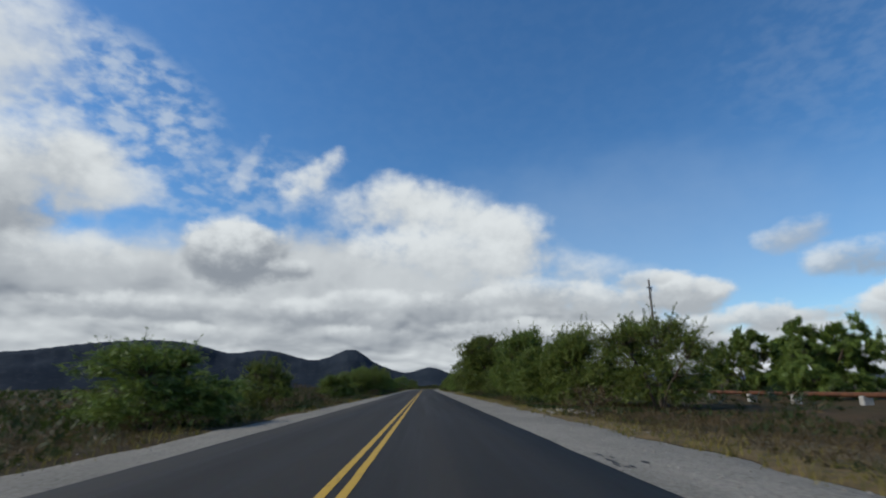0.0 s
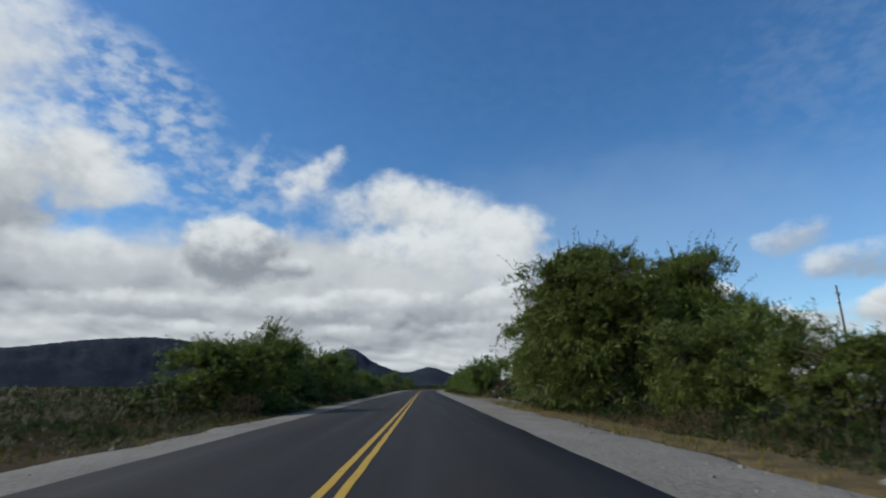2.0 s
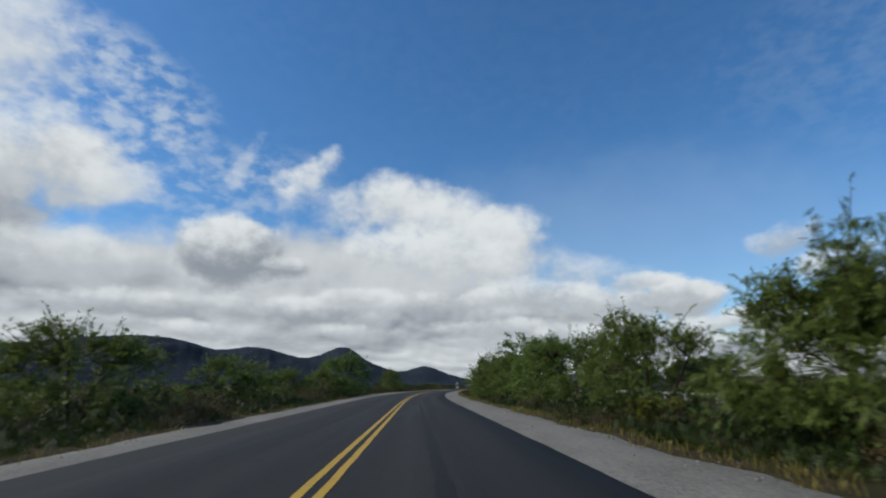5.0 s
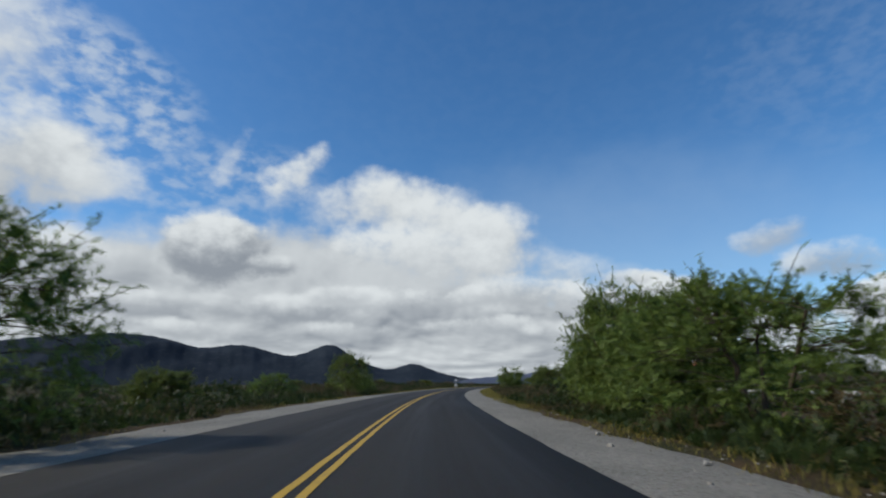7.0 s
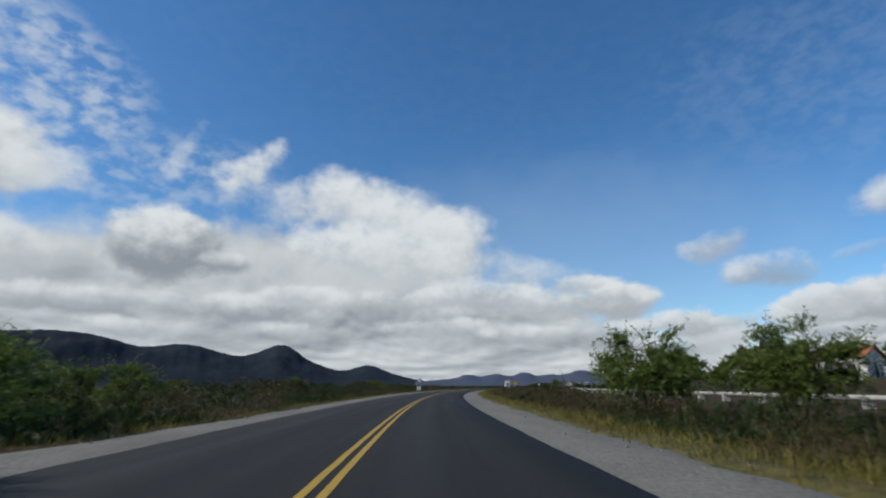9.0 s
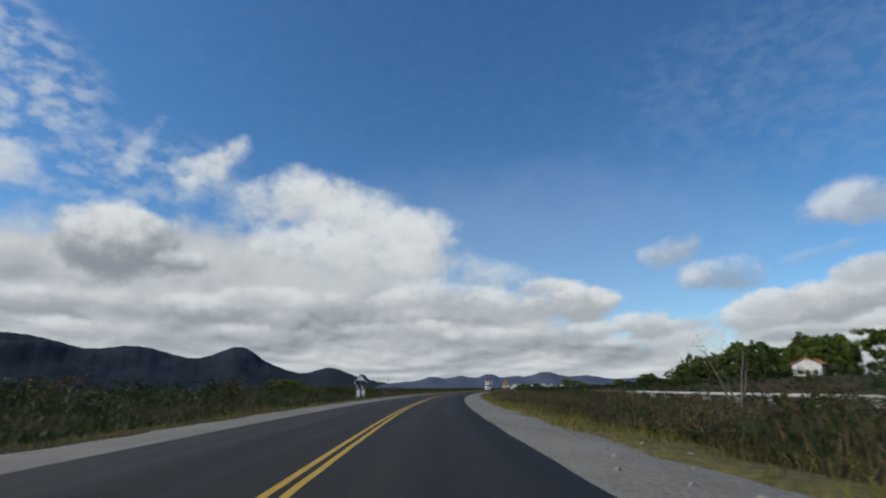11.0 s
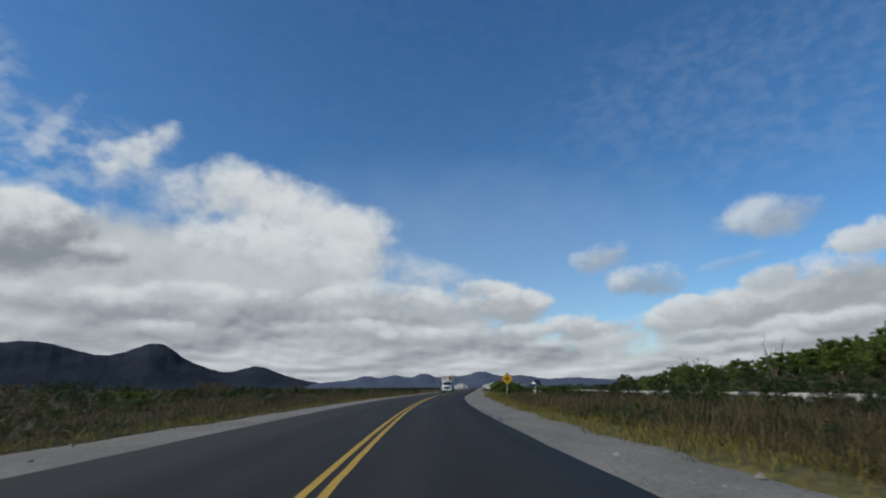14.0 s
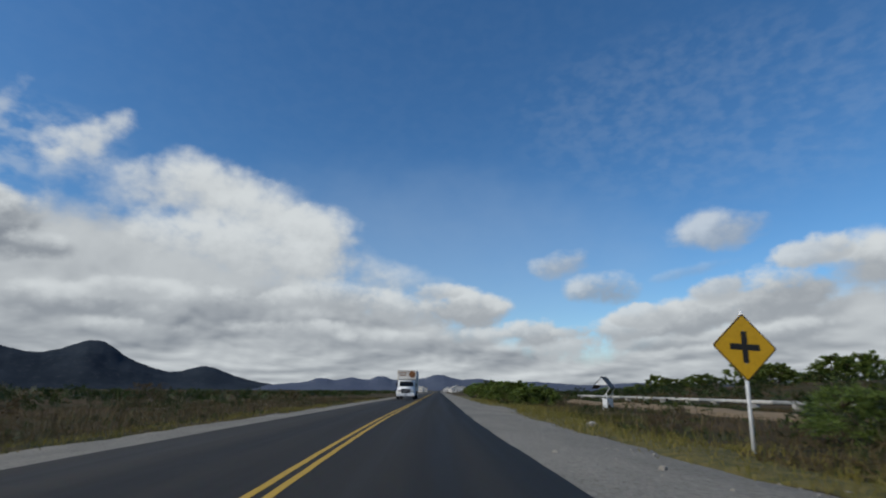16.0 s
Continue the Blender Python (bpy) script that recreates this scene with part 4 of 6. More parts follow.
    far = [("shade", 283, 51, 12, 9), ("shade", 326, 74, 12, 6), ("shade", 414, 61, 13, 7.6), ("shade", 427, 66, 13, 8.0), ("shade", 440, 60, 12, 6.8), ("shade", 436, 54, 10, 4.8),
           ("shade", 452, 66, 11, 6), ("shade", 468, 72, 12, 6), ("distant", 484, 70, 11, 5), ("distant", 502, 76, 11, 5), ("distant", 524, 80, 12, 5.4), ("distant", 548, 52, 7, 4.4),
           ("distant", 560, 70, 12, 5), ("distant", 478, 11.5, 4.5, 1.7), ("distant", 485, 12.5, 5, 2.0), ("distant", 492, 11, 5.5, 2.5), ("distant", 499, 13, 6, 2.7), ("distant", 506, 11.5, 6, 2.9), ("distant", 520, 12, 6, 3.0), ("distant", 540, 12, 7, 3.2), ("distant", 562, 13, 7, 3.2), ("distant", 590, 14, 8, 3.6),
           ("shade", 470, 92, 13, 7), ("distant", 340, 88, 13, 7.5), ("distant", 366, 84, 12, 6), ("shade", 62, 40, 10, 7.8), ("shade", 45, 37, 9, 7.2), ("shade", 60, 46, 10, 7), ("distant", 12, 36, 9, 6.5),
           ("distant", 515, 58, 8, 4), ("distant", 530, 62, 9, 4.6), ("distant", 545, 78, 11, 5.4), ("distant", 568, 66, 9, 4.6), ("distant", 584, 84, 12, 5.6), ("distant", 602, 70, 10, 4.8), ("distant", 622, 98, 13, 6), ("distant", 642, 82, 11, 5), ("distant", 596, 112, 13, 6.5), ("distant", 556, 98, 12, 6.4), ("distant", 660, 110, 14, 6), ("distant", 690, 90, 13, 5.5), ("distant", 424, 98, 15, 12), ("distant", 438, 92, 14, 11), ("distant", 452, 95, 15, 12.4), ("distant", 465, 104, 16, 13), ("distant", 480, 98, 15, 11.5), ("distant", 494, 108, 16, 12), ("distant", 512, 102, 15, 10.5), ("distant", 530, 110, 16, 10), ("distant", 550, 112, 15, 9), ("distant", 575, 120, 16, 8.5)]
    for k, s, a, w, h in left + right:
        if k[0] == "m" and (s > 146 or abs(a) > 14) and not 205 < s < 230:
            k = "grove%d" % (int(s) % 3)
        grow(k, s + 1.0, a, w, h, "roadside trees")
    for k, s, a, w, h in far:
        if s > 500 and a > 20:
            w, h = w * 0.85, h * (0.66 if s > 550 else 0.95)
        grow(k, s, a, w, h, "trees of the plain")
    for s, a, w, h in ((369.4, -7.9, 2.6, 3.0), (328, 20.0, 5.0, 4.4), (486, 66, 8, 8), (327, -9.5, 1.8, 2.0)):
        grow("bare", s, a, w, h, "bare trees")
    for s, a, w, h in ((366, -21, 5.0, 3.0), (150, 8.2, 1.8, 1.1), (350, -60, 6, 3), (385, -24, 3.6, 2.0), (398, -22, 3.4, 1.9), (412, -20, 2.6, 1.5)):
        grow("yellow", s, a, w, h)


def scatter(r, s0, s1, step, side, bands, skip=None):
    """Single bushes beside the road, in bands of (from, to, low, high, share of dry ones)."""
    for s in np.arange(s0, s1, step):
        for lo, hi, h0, h1, dry in bands:
            ss, o, h = s + r.uniform(-0.4, 0.4) * step, r.uniform(lo, hi), r.uniform(h0, h1)
            if skip and skip(ss, o):
                continue
            e = float(edge_left(ss) if side < 0 else edge_right(ss))
            kind = "dry%d" % r.integers(2) if r.uniform() < dry else "bush%d" % r.integers(3)
            grow(kind, ss, side * (e + o), h * r.uniform(1.3, 2.1), h, "roadside scrub")


def plant_scrub():
    r = np.random.default_rng(5)
    scatter(r, -12, 72, 6.5, -1, ((1.2, 3.0, 0.4, 0.9, 0.55), (3.0, 7.5, 0.8, 1.7, 0.3)))
    scatter(r, 72, 300, 8.5, -1, ((1.0, 1.8, 0.6, 1.1, 0.35), (3.0, 5.5, 1.1, 2.0, 0.1)))
    scatter(r, 300, 500, 9.0, -1, ((1.8, 4, 0.3, 0.7, 0.7), (6, 12, 0.5, 1.1, 0.6)), lambda s, o: abs(s - 355) < 6 and o < 6)
    scatter(r, 300, 396, 6.5, -1, ((7, 13, 1.2, 2.2, 0.2), (13, 24, 1.6, 2.8, 0.1), (24, 40, 1.8, 3.0, 0.1)))
    scatter(r, 396, 520, 9.0, -1, ((12, 24, 0.8, 1.5, 0.4), (26, 36, 1.4, 2.4, 0.2), (36, 50, 1.8, 2.8, 0.1)))
    scatter(r, 330, 520, 11.0, 1, ((9, 20, 1.0, 1.8, 0.4),), lambda s, o: abs(s - 470) < 8 or s > 444)
    scatter(r, 28, 235, 7.5, 1, ((0.9, 2.0, 0.4, 0.9, 0.45), (3.0, 5.0, 0.9, 1.7, 0.1)), lambda s, o: 88 < s < 122 or s < 40 and o > 2)
    scatter(r, 235, 330, 5.0, 1, ((1.8, 3.0, 0.5, 0.9, 0.65), (3.4, 6.5, 0.8, 1.35, 0.65)))
    scatter(r, 330, 540, 8.0, 1, ((2.6, 5.0, 0.4, 0.8, 0.4), (6, 14, 0.6, 1.3, 0.35)), lambda s, o: abs(s - 441) < 3 and o < 4 or abs(s - 466) < 9 or s > 436 and o > 5)
    for s in np.arange(400, 640, 4.2):
        q, o, h = s + r.uniform(-2, 2), r.uniform(31, 58), r.uniform(1.3, 2.7)
        grow("bush%d" % r.integers(3), q, o, h * r.uniform(1.7, 2.4), h, "scrub beyond the pipeline")
    for k, s, a, w, h in (("grove1", 442.5, 14.0, 3.2, 1.5), ("grove2", 449.0, 18.2, 3.0, 1.5), ("grove0", 455, 30.5, 3.4, 2.6)):
        grow(k, s, a, w, h, "roadside trees")
    for s, a, w, h in ((440, 14.5, 3.4, 1.6), (446, 16.5, 4, 1.8), (429, 14.4, 2.6, 1.0), (418, 14.2, 3.0, 1.3), (20, 7.4, 1.9, 1.25), (104, 9.4, 2.4, 1.4), (108, 10.4, 2.6, 1.5), (112, 9.0, 2.0, 0.9), (392, 18.0, 3.6, 2.1), (399, 20.5, 3.2, 1.9), (408, 17.4, 3.0, 1.7), (425, 18.6, 3.4, 1.8), (384, 16.2, 2.8, 1.6)):
        grow("bush1" if s != 20 else "dry0", s, a, w, h, "roadside scrub")


def lay_thicket():
    """The tangled undergrowth beside the road, too dense to tell apart: leaves and thin stems."""
    r = np.random.default_rng(15)
    # side, from s, to s, band from, band to, height, dry share, leaves a metre
    runs = [(-1, -15, 72, 0.5, 17, 1.0, 0.33, 260), (-1, 72, 140, 0.5, 6.5, 1.6, 0.12, 210), (-1, 60, 300, 7, 24, 1.2, 0.3, 130), (-1, 140, 262, 0.5, 7, 1.2, 0.25, 170), (-1, 262, 305, 0.8, 8, 0.9, 0.45, 130), (-1, 305, 392, 1.0, 18, 1.7, 0.25, 210), (-1, 392, 520, 1.0, 20, 0.5, 0.8, 110),
            (1, 2, 40, 0.7, 10, 0.5, 0.75, 200), (1, 40, 88, 1.2, 6, 0.8, 0.45, 120), (1, 120, 236, 0.7, 5.5, 1.2, 0.25, 150), (1, 232, 330, 1.6, 8, 1.4, 0.68, 210), (1, 330, 438, 1.1, 7.5, 0.8, 0.65, 140), (1, 330, 438, 5, 20, 1.1, 0.6, 130), (1, 438, 540, 2.2, 20, 0.5, 0.6, 150), (1, 400, 540, 19.2, 22.0, 0.95, 0.5, 100), (1, 98.5, 103, 2.9, 4.9, 0.22, 0.0, 330)]
    sets = {"thicket": [], "dry_thicket": []}
    for side, s0, s1, o0, o1, hh, dry, dens in runs:
        n = int((s1 - s0) * dens * 2.3)
        s, o = r.uniform(s0, s1, n), o0 + (o1 - o0) * r.uniform(0, 1, n) ** 1.2
        if side > 0 and s1 > 440:
            ok = ((np.abs(s - 441) > 2.5) | (o > 4)) & ((s < 448) | (o < 10.5) | (o > 19.5))
            s, o = s[ok], o[ok]
        lat = side * ((edge_left(s) if side < 0 else edge_right(s)) + o)
        clump = 0.55 + 0.45 * lumps(s * 1.7, o * 2.3 + side) + 0.25 * lumps(s * 0.35, o * 0.5)
        h = hh * np.clip(clump, 0.10, 1.3) ** 1.5 * np.clip(0.28 + (o - o0) / (2.2 if o1 < 10 else 9.0), 0, 1)
        x, y = spot(s, lat)
        z = ground_z(s, lat) + h * r.uniform(0.0, 1.0, len(s)) ** 0.9
        isdry = (lumps(s * 0.6 + 9, o * 0.9) + r.normal(0, 0.25, len(s)) > 0.55 - 1.1 * dry)
        for key, m in (("thicket", ~isdry), ("dry_thicket", isdry)):
            sets[key].append(np.stack([x, y, z], 1)[m])
    for key, mat in (("thicket", LEAF_BUSH), ("dry_thicket", LEAF_DRY)):
        p = np.concatenate(sets[key])
        up = np.tile(np.array([[0, 0, 1.0]]), (len(p), 1)) + r.normal(0, 0.5, (len(p), 3))
        if key == "thicket":
            lv, lf, uv = fronds(p[::2], up[::2], 0.28, r, 0.6)
        else:
            (lv, lf), uv = leaf_cards(p, up, 0.34, r, 0.055), None
        tagged(new(key, mesh_of(key, lv, lf, mat, uv)), "tangled %s undergrowth along the road" % ("green" if key == "thicket" else "dry brown"), "undergrowth", kind="stuff")


lay_thicket()
plant_trees()
plant_scrub()


def blades(r, base, h, bend, half):
    """Bent, pointed blades standing on the given places."""
    lean = r.normal(0, bend, (len(base), 2)) * h[:, None]
    w = unit(np.concatenate([r.normal(0, 1, (len(base), 2)), np.zeros((len(base), 1))], 1)) * half
    mid = base + np.concatenate([lean * 0.35, h[:, None] * 0.62], 1)
    tip = base + np.concatenate([lean, h[:, None]], 1)
    v = np.stack([base - w, base + w, mid + w * 0.7, mid - w * 0.7, tip], 1).reshape(-1, 3)
    i = np.arange(len(base))[:, None] * 5
    return v, (i + np.array([[0, 1, 2, 3]])).tolist() + (i + np.array([[3, 2, 4]])).tolist()


def lay_stalks():
    """Tall dry weeds standing among the scrub of the open stretch, one object."""
    r = np.random.default_rng(33)
    places, heights = [], []
    # side, from s, to s, band from, band to, height, stalks a metre
    for side, s0, s1, o0, o1, hh, dens in ((1, 300, 440, 1.2, 13, 1.0, 140), (1, 440, 520, 2.6, 12, 0.5, 70), (-1, 385, 520, 1.2, 16, 0.6, 100), (-1, 300, 385, 1.2, 8, 0.8, 60)):
        n = int((s1 - s0) * dens)
        s, o = r.uniform(s0, s1, n), o0 + (o1 - o0) * r.uniform(0, 1, n) ** 1.5
        ok = (lumps(s * 0.8, o * 1.3 + side) + r.uniform(-0.7, 0.9, n) > 0.0) & ~((side > 0) & (np.abs(s - 441) < 4) & (o < 5))
        s, o = s[ok], o[ok]
        lat = side * ((edge_left(s) if side < 0 else edge_right(s)) + o)
        places.append(np.stack([*spot(s, lat), ground_z(s, lat) - 0.03], 1))
        heights.append(hh * r.uniform(0.45, 1.1, len(s)) * np.clip(0.45 + (o - o0) / 2.5, 0, 1) * (1 + 0.35 * np.clip(lumps(s * 0.3, o * 0.6), -1, 1)))
    v, f = blades(r, np.concatenate(places), np.concatenate(heights), 0.28, 0.013)
    tagged(new("tall_weeds", mesh_of("tall_weeds", v, f, STALK)), "tall dry brown weed stalks among the scrub", "weeds", kind="stuff")


def lay_grass():
    """Dry grass of both verges: bent blades in tufts, one object."""
    r = np.random.default_rng(3)
    n = 50000
    s = np.where(r.uniform(0, 1, n) < 0.62, r.uniform(-8, 500, n), r.uniform(226, 470, n))
    side = np.where(r.uniform(0, 1, n) < 0.72, 1, -1)
    o = np.abs(r.normal(0, 1.1, n)) * np.where((side > 0) & (s > 226), 2.0, 1.0) + r.uniform(-0.32, 0.3, n)
    lat = np.where(side > 0, edge_right(s) + o, -(edge_left(s) + o))
    keep = (lumps(s * 0.9, lat * 2.0) + r.uniform(-0.6, 0.8, n) > -0.15) & ~((s > 96) & (s < 111) & (side > 0) & (r.uniform(0, 1, n) < 0.8))
    s, lat = s[keep], lat[keep]
    x, y = spot(s, lat)
    z = ground_z(s, lat)
    k = 3
    base = np.repeat(np.stack([x, y, z - 0.02], 1), k, 0)
    base[:, :2] += r.normal(0, 0.10, (len(base), 2))
    h = np.repeat(r.uniform(0.07, 0.24, len(s)) * np.where((lat > 0) & (s > 226), 1.5, 1.0) * (1 + 0.5 * np.clip(lumps(s * 0.5, lat * 1.1), -0.6, 1)), k) * r.uniform(0.6, 1.2, len(base))
    v, f = blades(r, base, h, 0.45, 0.010)
    tagged(new("grass", mesh_of("grass", v, f, GRASS)), "dry yellow-green grass tufts along the verges", "grass", kind="stuff")


def lay_far_scrub():
    """The scrub of the plain beyond the verges: many small leafy clumps, one object a colour."""
    r = np.random.default_rng(9)
    for name, mat, n in (("scrub", LEAF_BUSH, 3000), ("dry_scrub", LEAF_DRY, 1500)):
        s = r.uniform(-20, 900, n)
        a = r.uniform(24, 330, n) ** 1.0 * np.where(r.uniform(0, 1, n) < 0.5, 1, -1)
        near = r.uniform(0, 1, n) < 0.68
        a = np.where(near, np.sign(a) * r.uniform(17, 75, n), a)
        ok = ~((a > 26) & (a < 31))
        s, a = s[ok], a[ok]
        x, y = spot(s, a)
        size = r.uniform(0.5, 1.7, len(s)) * (1 + np.abs(a) / 250)
        m = 40
        d = unit(r.normal(0, 1, (len(s), m, 3))) * (r.uniform(0.3, 1, (len(s), m, 1)) ** 0.5)
        d[..., 2] = np.abs(d[..., 2]) * 0.8
        pos = np.stack([x, y, ground_z(s, a)], 1)[:, None] + d * size[:, None, None] * np.array([1.5, 1.5, 1.0])
        big = np.repeat(size, m) * 0.42
        if mat is LEAF_BUSH:
            lv, lf, uv = fronds(pos[:, ::2].reshape(-1, 3), d[:, ::2].reshape(-1, 3), big[::2] * 1.5, r, 0.6)
        else:
            (lv, lf), uv = leaf_cards(pos.reshape(-1, 3), d.reshape(-1, 3), big * 1.1, r, 0.11), None
        tagged(new(name, mesh_of(name, lv, lf, mat, uv)), "low thorn scrub covering the plain", "scrub", kind="stuff")


lay_grass()
lay_stalks()
lay_far_scrub()

# ---- things ----
WHITE = plain_mat("white_enamel", (0.72, 0.73, 0.72), (0.58, 0.59, 0.58), 2.0, 0.45, 0.0, 0.003)
ROOF_METAL = plain_mat("dark_roof_sheet", (0.030, 0.033, 0.040), (0.020, 0.022, 0.027), 2.0, 0.6, 0.2, 0.005)
SIGN_YELLOW = plain_mat("sign_yellow", (0.66, 0.37, 0.015), (0.60, 0.33, 0.012), 1.5, 0.35, 0.0, 0.001)
SIGN_BLACK = plain_mat("sign_black", (0.018, 0.017, 0.016), (0.026, 0.024, 0.022), 2.0, 0.4, 0.0, 0.001)
STEEL = plain_mat("galvanised_steel", (0.42, 0.43, 0.44), (0.33, 0.34, 0.35), 5.0, 0.45, 0.8, 0.002)
CONCRETE = plain_mat("weathered_concrete", (0.46, 0.45, 0.41), (0.33, 0.32, 0.29), 1.2, 0.85, 0.0, 0.01)
RUBBER = plain_mat("tyre_rubber", (0.022, 0.022, 0.023), (0.03, 0.03, 0.03), 6.0, 0.8)
DARK_PLASTIC = plain_mat("dark_plastic", (0.03, 0.03, 0.032), (0.045, 0.045, 0.047), 4.0, 0.5)
BROWN_PAINT = plain_mat("brown_paint", (0.20, 0.085, 0.03), (0.16, 0.07, 0.025), 2.0, 0.5)
PLASTER = plain_mat("white_plaster", (0.68, 0.66, 0.61), (0.52, 0.50, 0.45), 0.7, 0.9, 0.0, 0.01)
ROOF_TILE = plain_mat("clay_roof_tile", (0.42, 0.16, 0.07), (0.30, 0.12, 0.06), 1.5, 0.85, 0.0, 0.03)
WOOD = plain_mat("grey_wood", (0.16, 0.12, 0.085), (0.10, 0.075, 0.055), 3.0, 0.8)
RUBBLE = plain_mat("rubble_earth", (0.140, 0.124, 0.098), (0.068, 0.057, 0.042), 0.9, 0.95, 0.0, 0.12)
RUST = plain_mat("rusty_steel", (0.13, 0.052, 0.024), (0.062, 0.028, 0.016), 1.4, 0.85, 0.0, 0.01)
POLE = plain_mat("weathered_pole", (0.15, 0.14, 0.125), (0.09, 0.082, 0.072), 1.5, 0.9, 0.0, 0.01)
ROCK = plain_mat("pale_rock", (0.31, 0.29, 0.25), (0.19, 0.172, 0.142), 2.2, 0.9, 0.0, 0.04)
TAR = plain_mat("bitumen", (0.018, 0.018, 0.019), (0.03, 0.03, 0.031), 3.0, 0.7)
SKID = plain_mat("skid_rubber", (0.006, 0.006, 0.006), (0.010, 0.010, 0.010), 3.0, 0.85)


def glass_mat():
    m, nt, b = stuff_mat("dark_glass", 0.06, 0.0, 0.5)
    b.inputs["Base Color"].default_value = (0.012, 0.014, 0.016, 1)
    return m


GLASS = glass_mat()


def lamp_glass():
    m, nt, b = stuff_mat("headlamp_lens", 0.12, 0.0, 0.6)
    b.inputs["Base Color"].default_value = (0.55, 0.56, 0.58, 1)
    return m


LENS = lamp_glass()


def thing(name, m, label, category, group=""):
    ob = new(name)
    ob.matrix_basis = m
    return tagged(ob, label, category, group)


def prism(pts, y0, y1):
    """A bmesh plate: an outline in x, z swept from y0 to y1."""
    bm = bmesh.new()
    a = [bm.verts.new((x, y0, z)) for x, z in pts]
    b = [bm.verts.new((x, y1, z)) for x, z in pts]
    n = len(pts)
    bm.faces.new(a)
    bm.faces.new(b[::-1])
    for i in range(n):
        bm.faces.new((a[i], b[i], b[(i + 1) % n], a[(i + 1) % n]))
    bmesh.ops.recalc_face_normals(bm, faces=bm.faces)
    return bm


def box(x0, y0, z0, x1, y1, z1, bevel=0.0):
    return bm_box(bmesh.new(), x0, y0, z0, x1, y1, z1, bevel)


def tube(pts, radii, sides=10):
    return bm_tube(bmesh.new(), pts, radii, sides)


def round_diamond(half, r, n=5):
    """Outline of a square on its corner with rounded corners."""
    out = []
    for k in range(4):
        a0 = math.pi / 2 * k
        cx, cz = (half - r * 1.4142) * math.cos(a0), (half - r * 1.4142) * math.sin(a0)
        for i in range(n):
            a = a0 - math.pi / 4 + math.pi / 2 * i / (n - 1)
            out.append((cx + r * math.cos(a), cz + r * math.sin(a)))
    return out


def warning_sign():
    s, lat = 439.6, 8.76
    ob = thing("road_sign", place(s, lat, float(ground_z(s, lat)) + 0.07, 3) @ pose(0, 0, 0, 0, 3.0, 0), "yellow diamond crossroads warning sign on a white post", "road sign")
    part("post", tube([(0, 0.03, -0.4), (0, 0.03, 1.3), (0.01, 0.03, 2.97)], [0.04, 0.04, 0.036]), WHITE, ob, "white painted steel post", True)
    zc = 2.15
    plate = part("panel", prism([(x, z + zc) for x, z in round_diamond(0.755, 0.05)], -0.012, -0.002), SIGN_YELLOW, ob, "yellow reflective panel")
    outer, inner = round_diamond(0.75, 0.05), round_diamond(0.715, 0.04)
    bm = bmesh.new()
    a = [bm.verts.new((x, -0.0150, z + zc)) for x, z in outer]
    b = [bm.verts.new((x, -0.0150, z + zc)) for x, z in inner]
    for i in range(len(a)):
        j = (i + 1) % len(a)
        bm.faces.new((a[i], a[j], b[j], b[i]))
    part("border", bm, SIGN_BLACK, plate, "thin black border")
    w, l = 0.068, 0.345
    cross = [(-w, -l), (w, -l), (w, -w), (l, -w), (l, w), (w, w), (w, l), (-w, l), (-w, w), (-l, w), (-l, -w), (-w, -w)]
    part("symbol", prism([(x, z + zc) for x, z in cross], -0.0175, -0.0125), SIGN_BLACK, plate, "black crossroads symbol")
    for z in (zc - 0.36, zc + 0.36):
        part("bolt", tube([(0, -0.022, z), (0, -0.010, z)], 0.014, 8), STEEL, plate)
        part("bracket", box(-0.06, 0.0, z - 0.02, 0.06, 0.035, z + 0.02), STEEL, ob)
    return ob


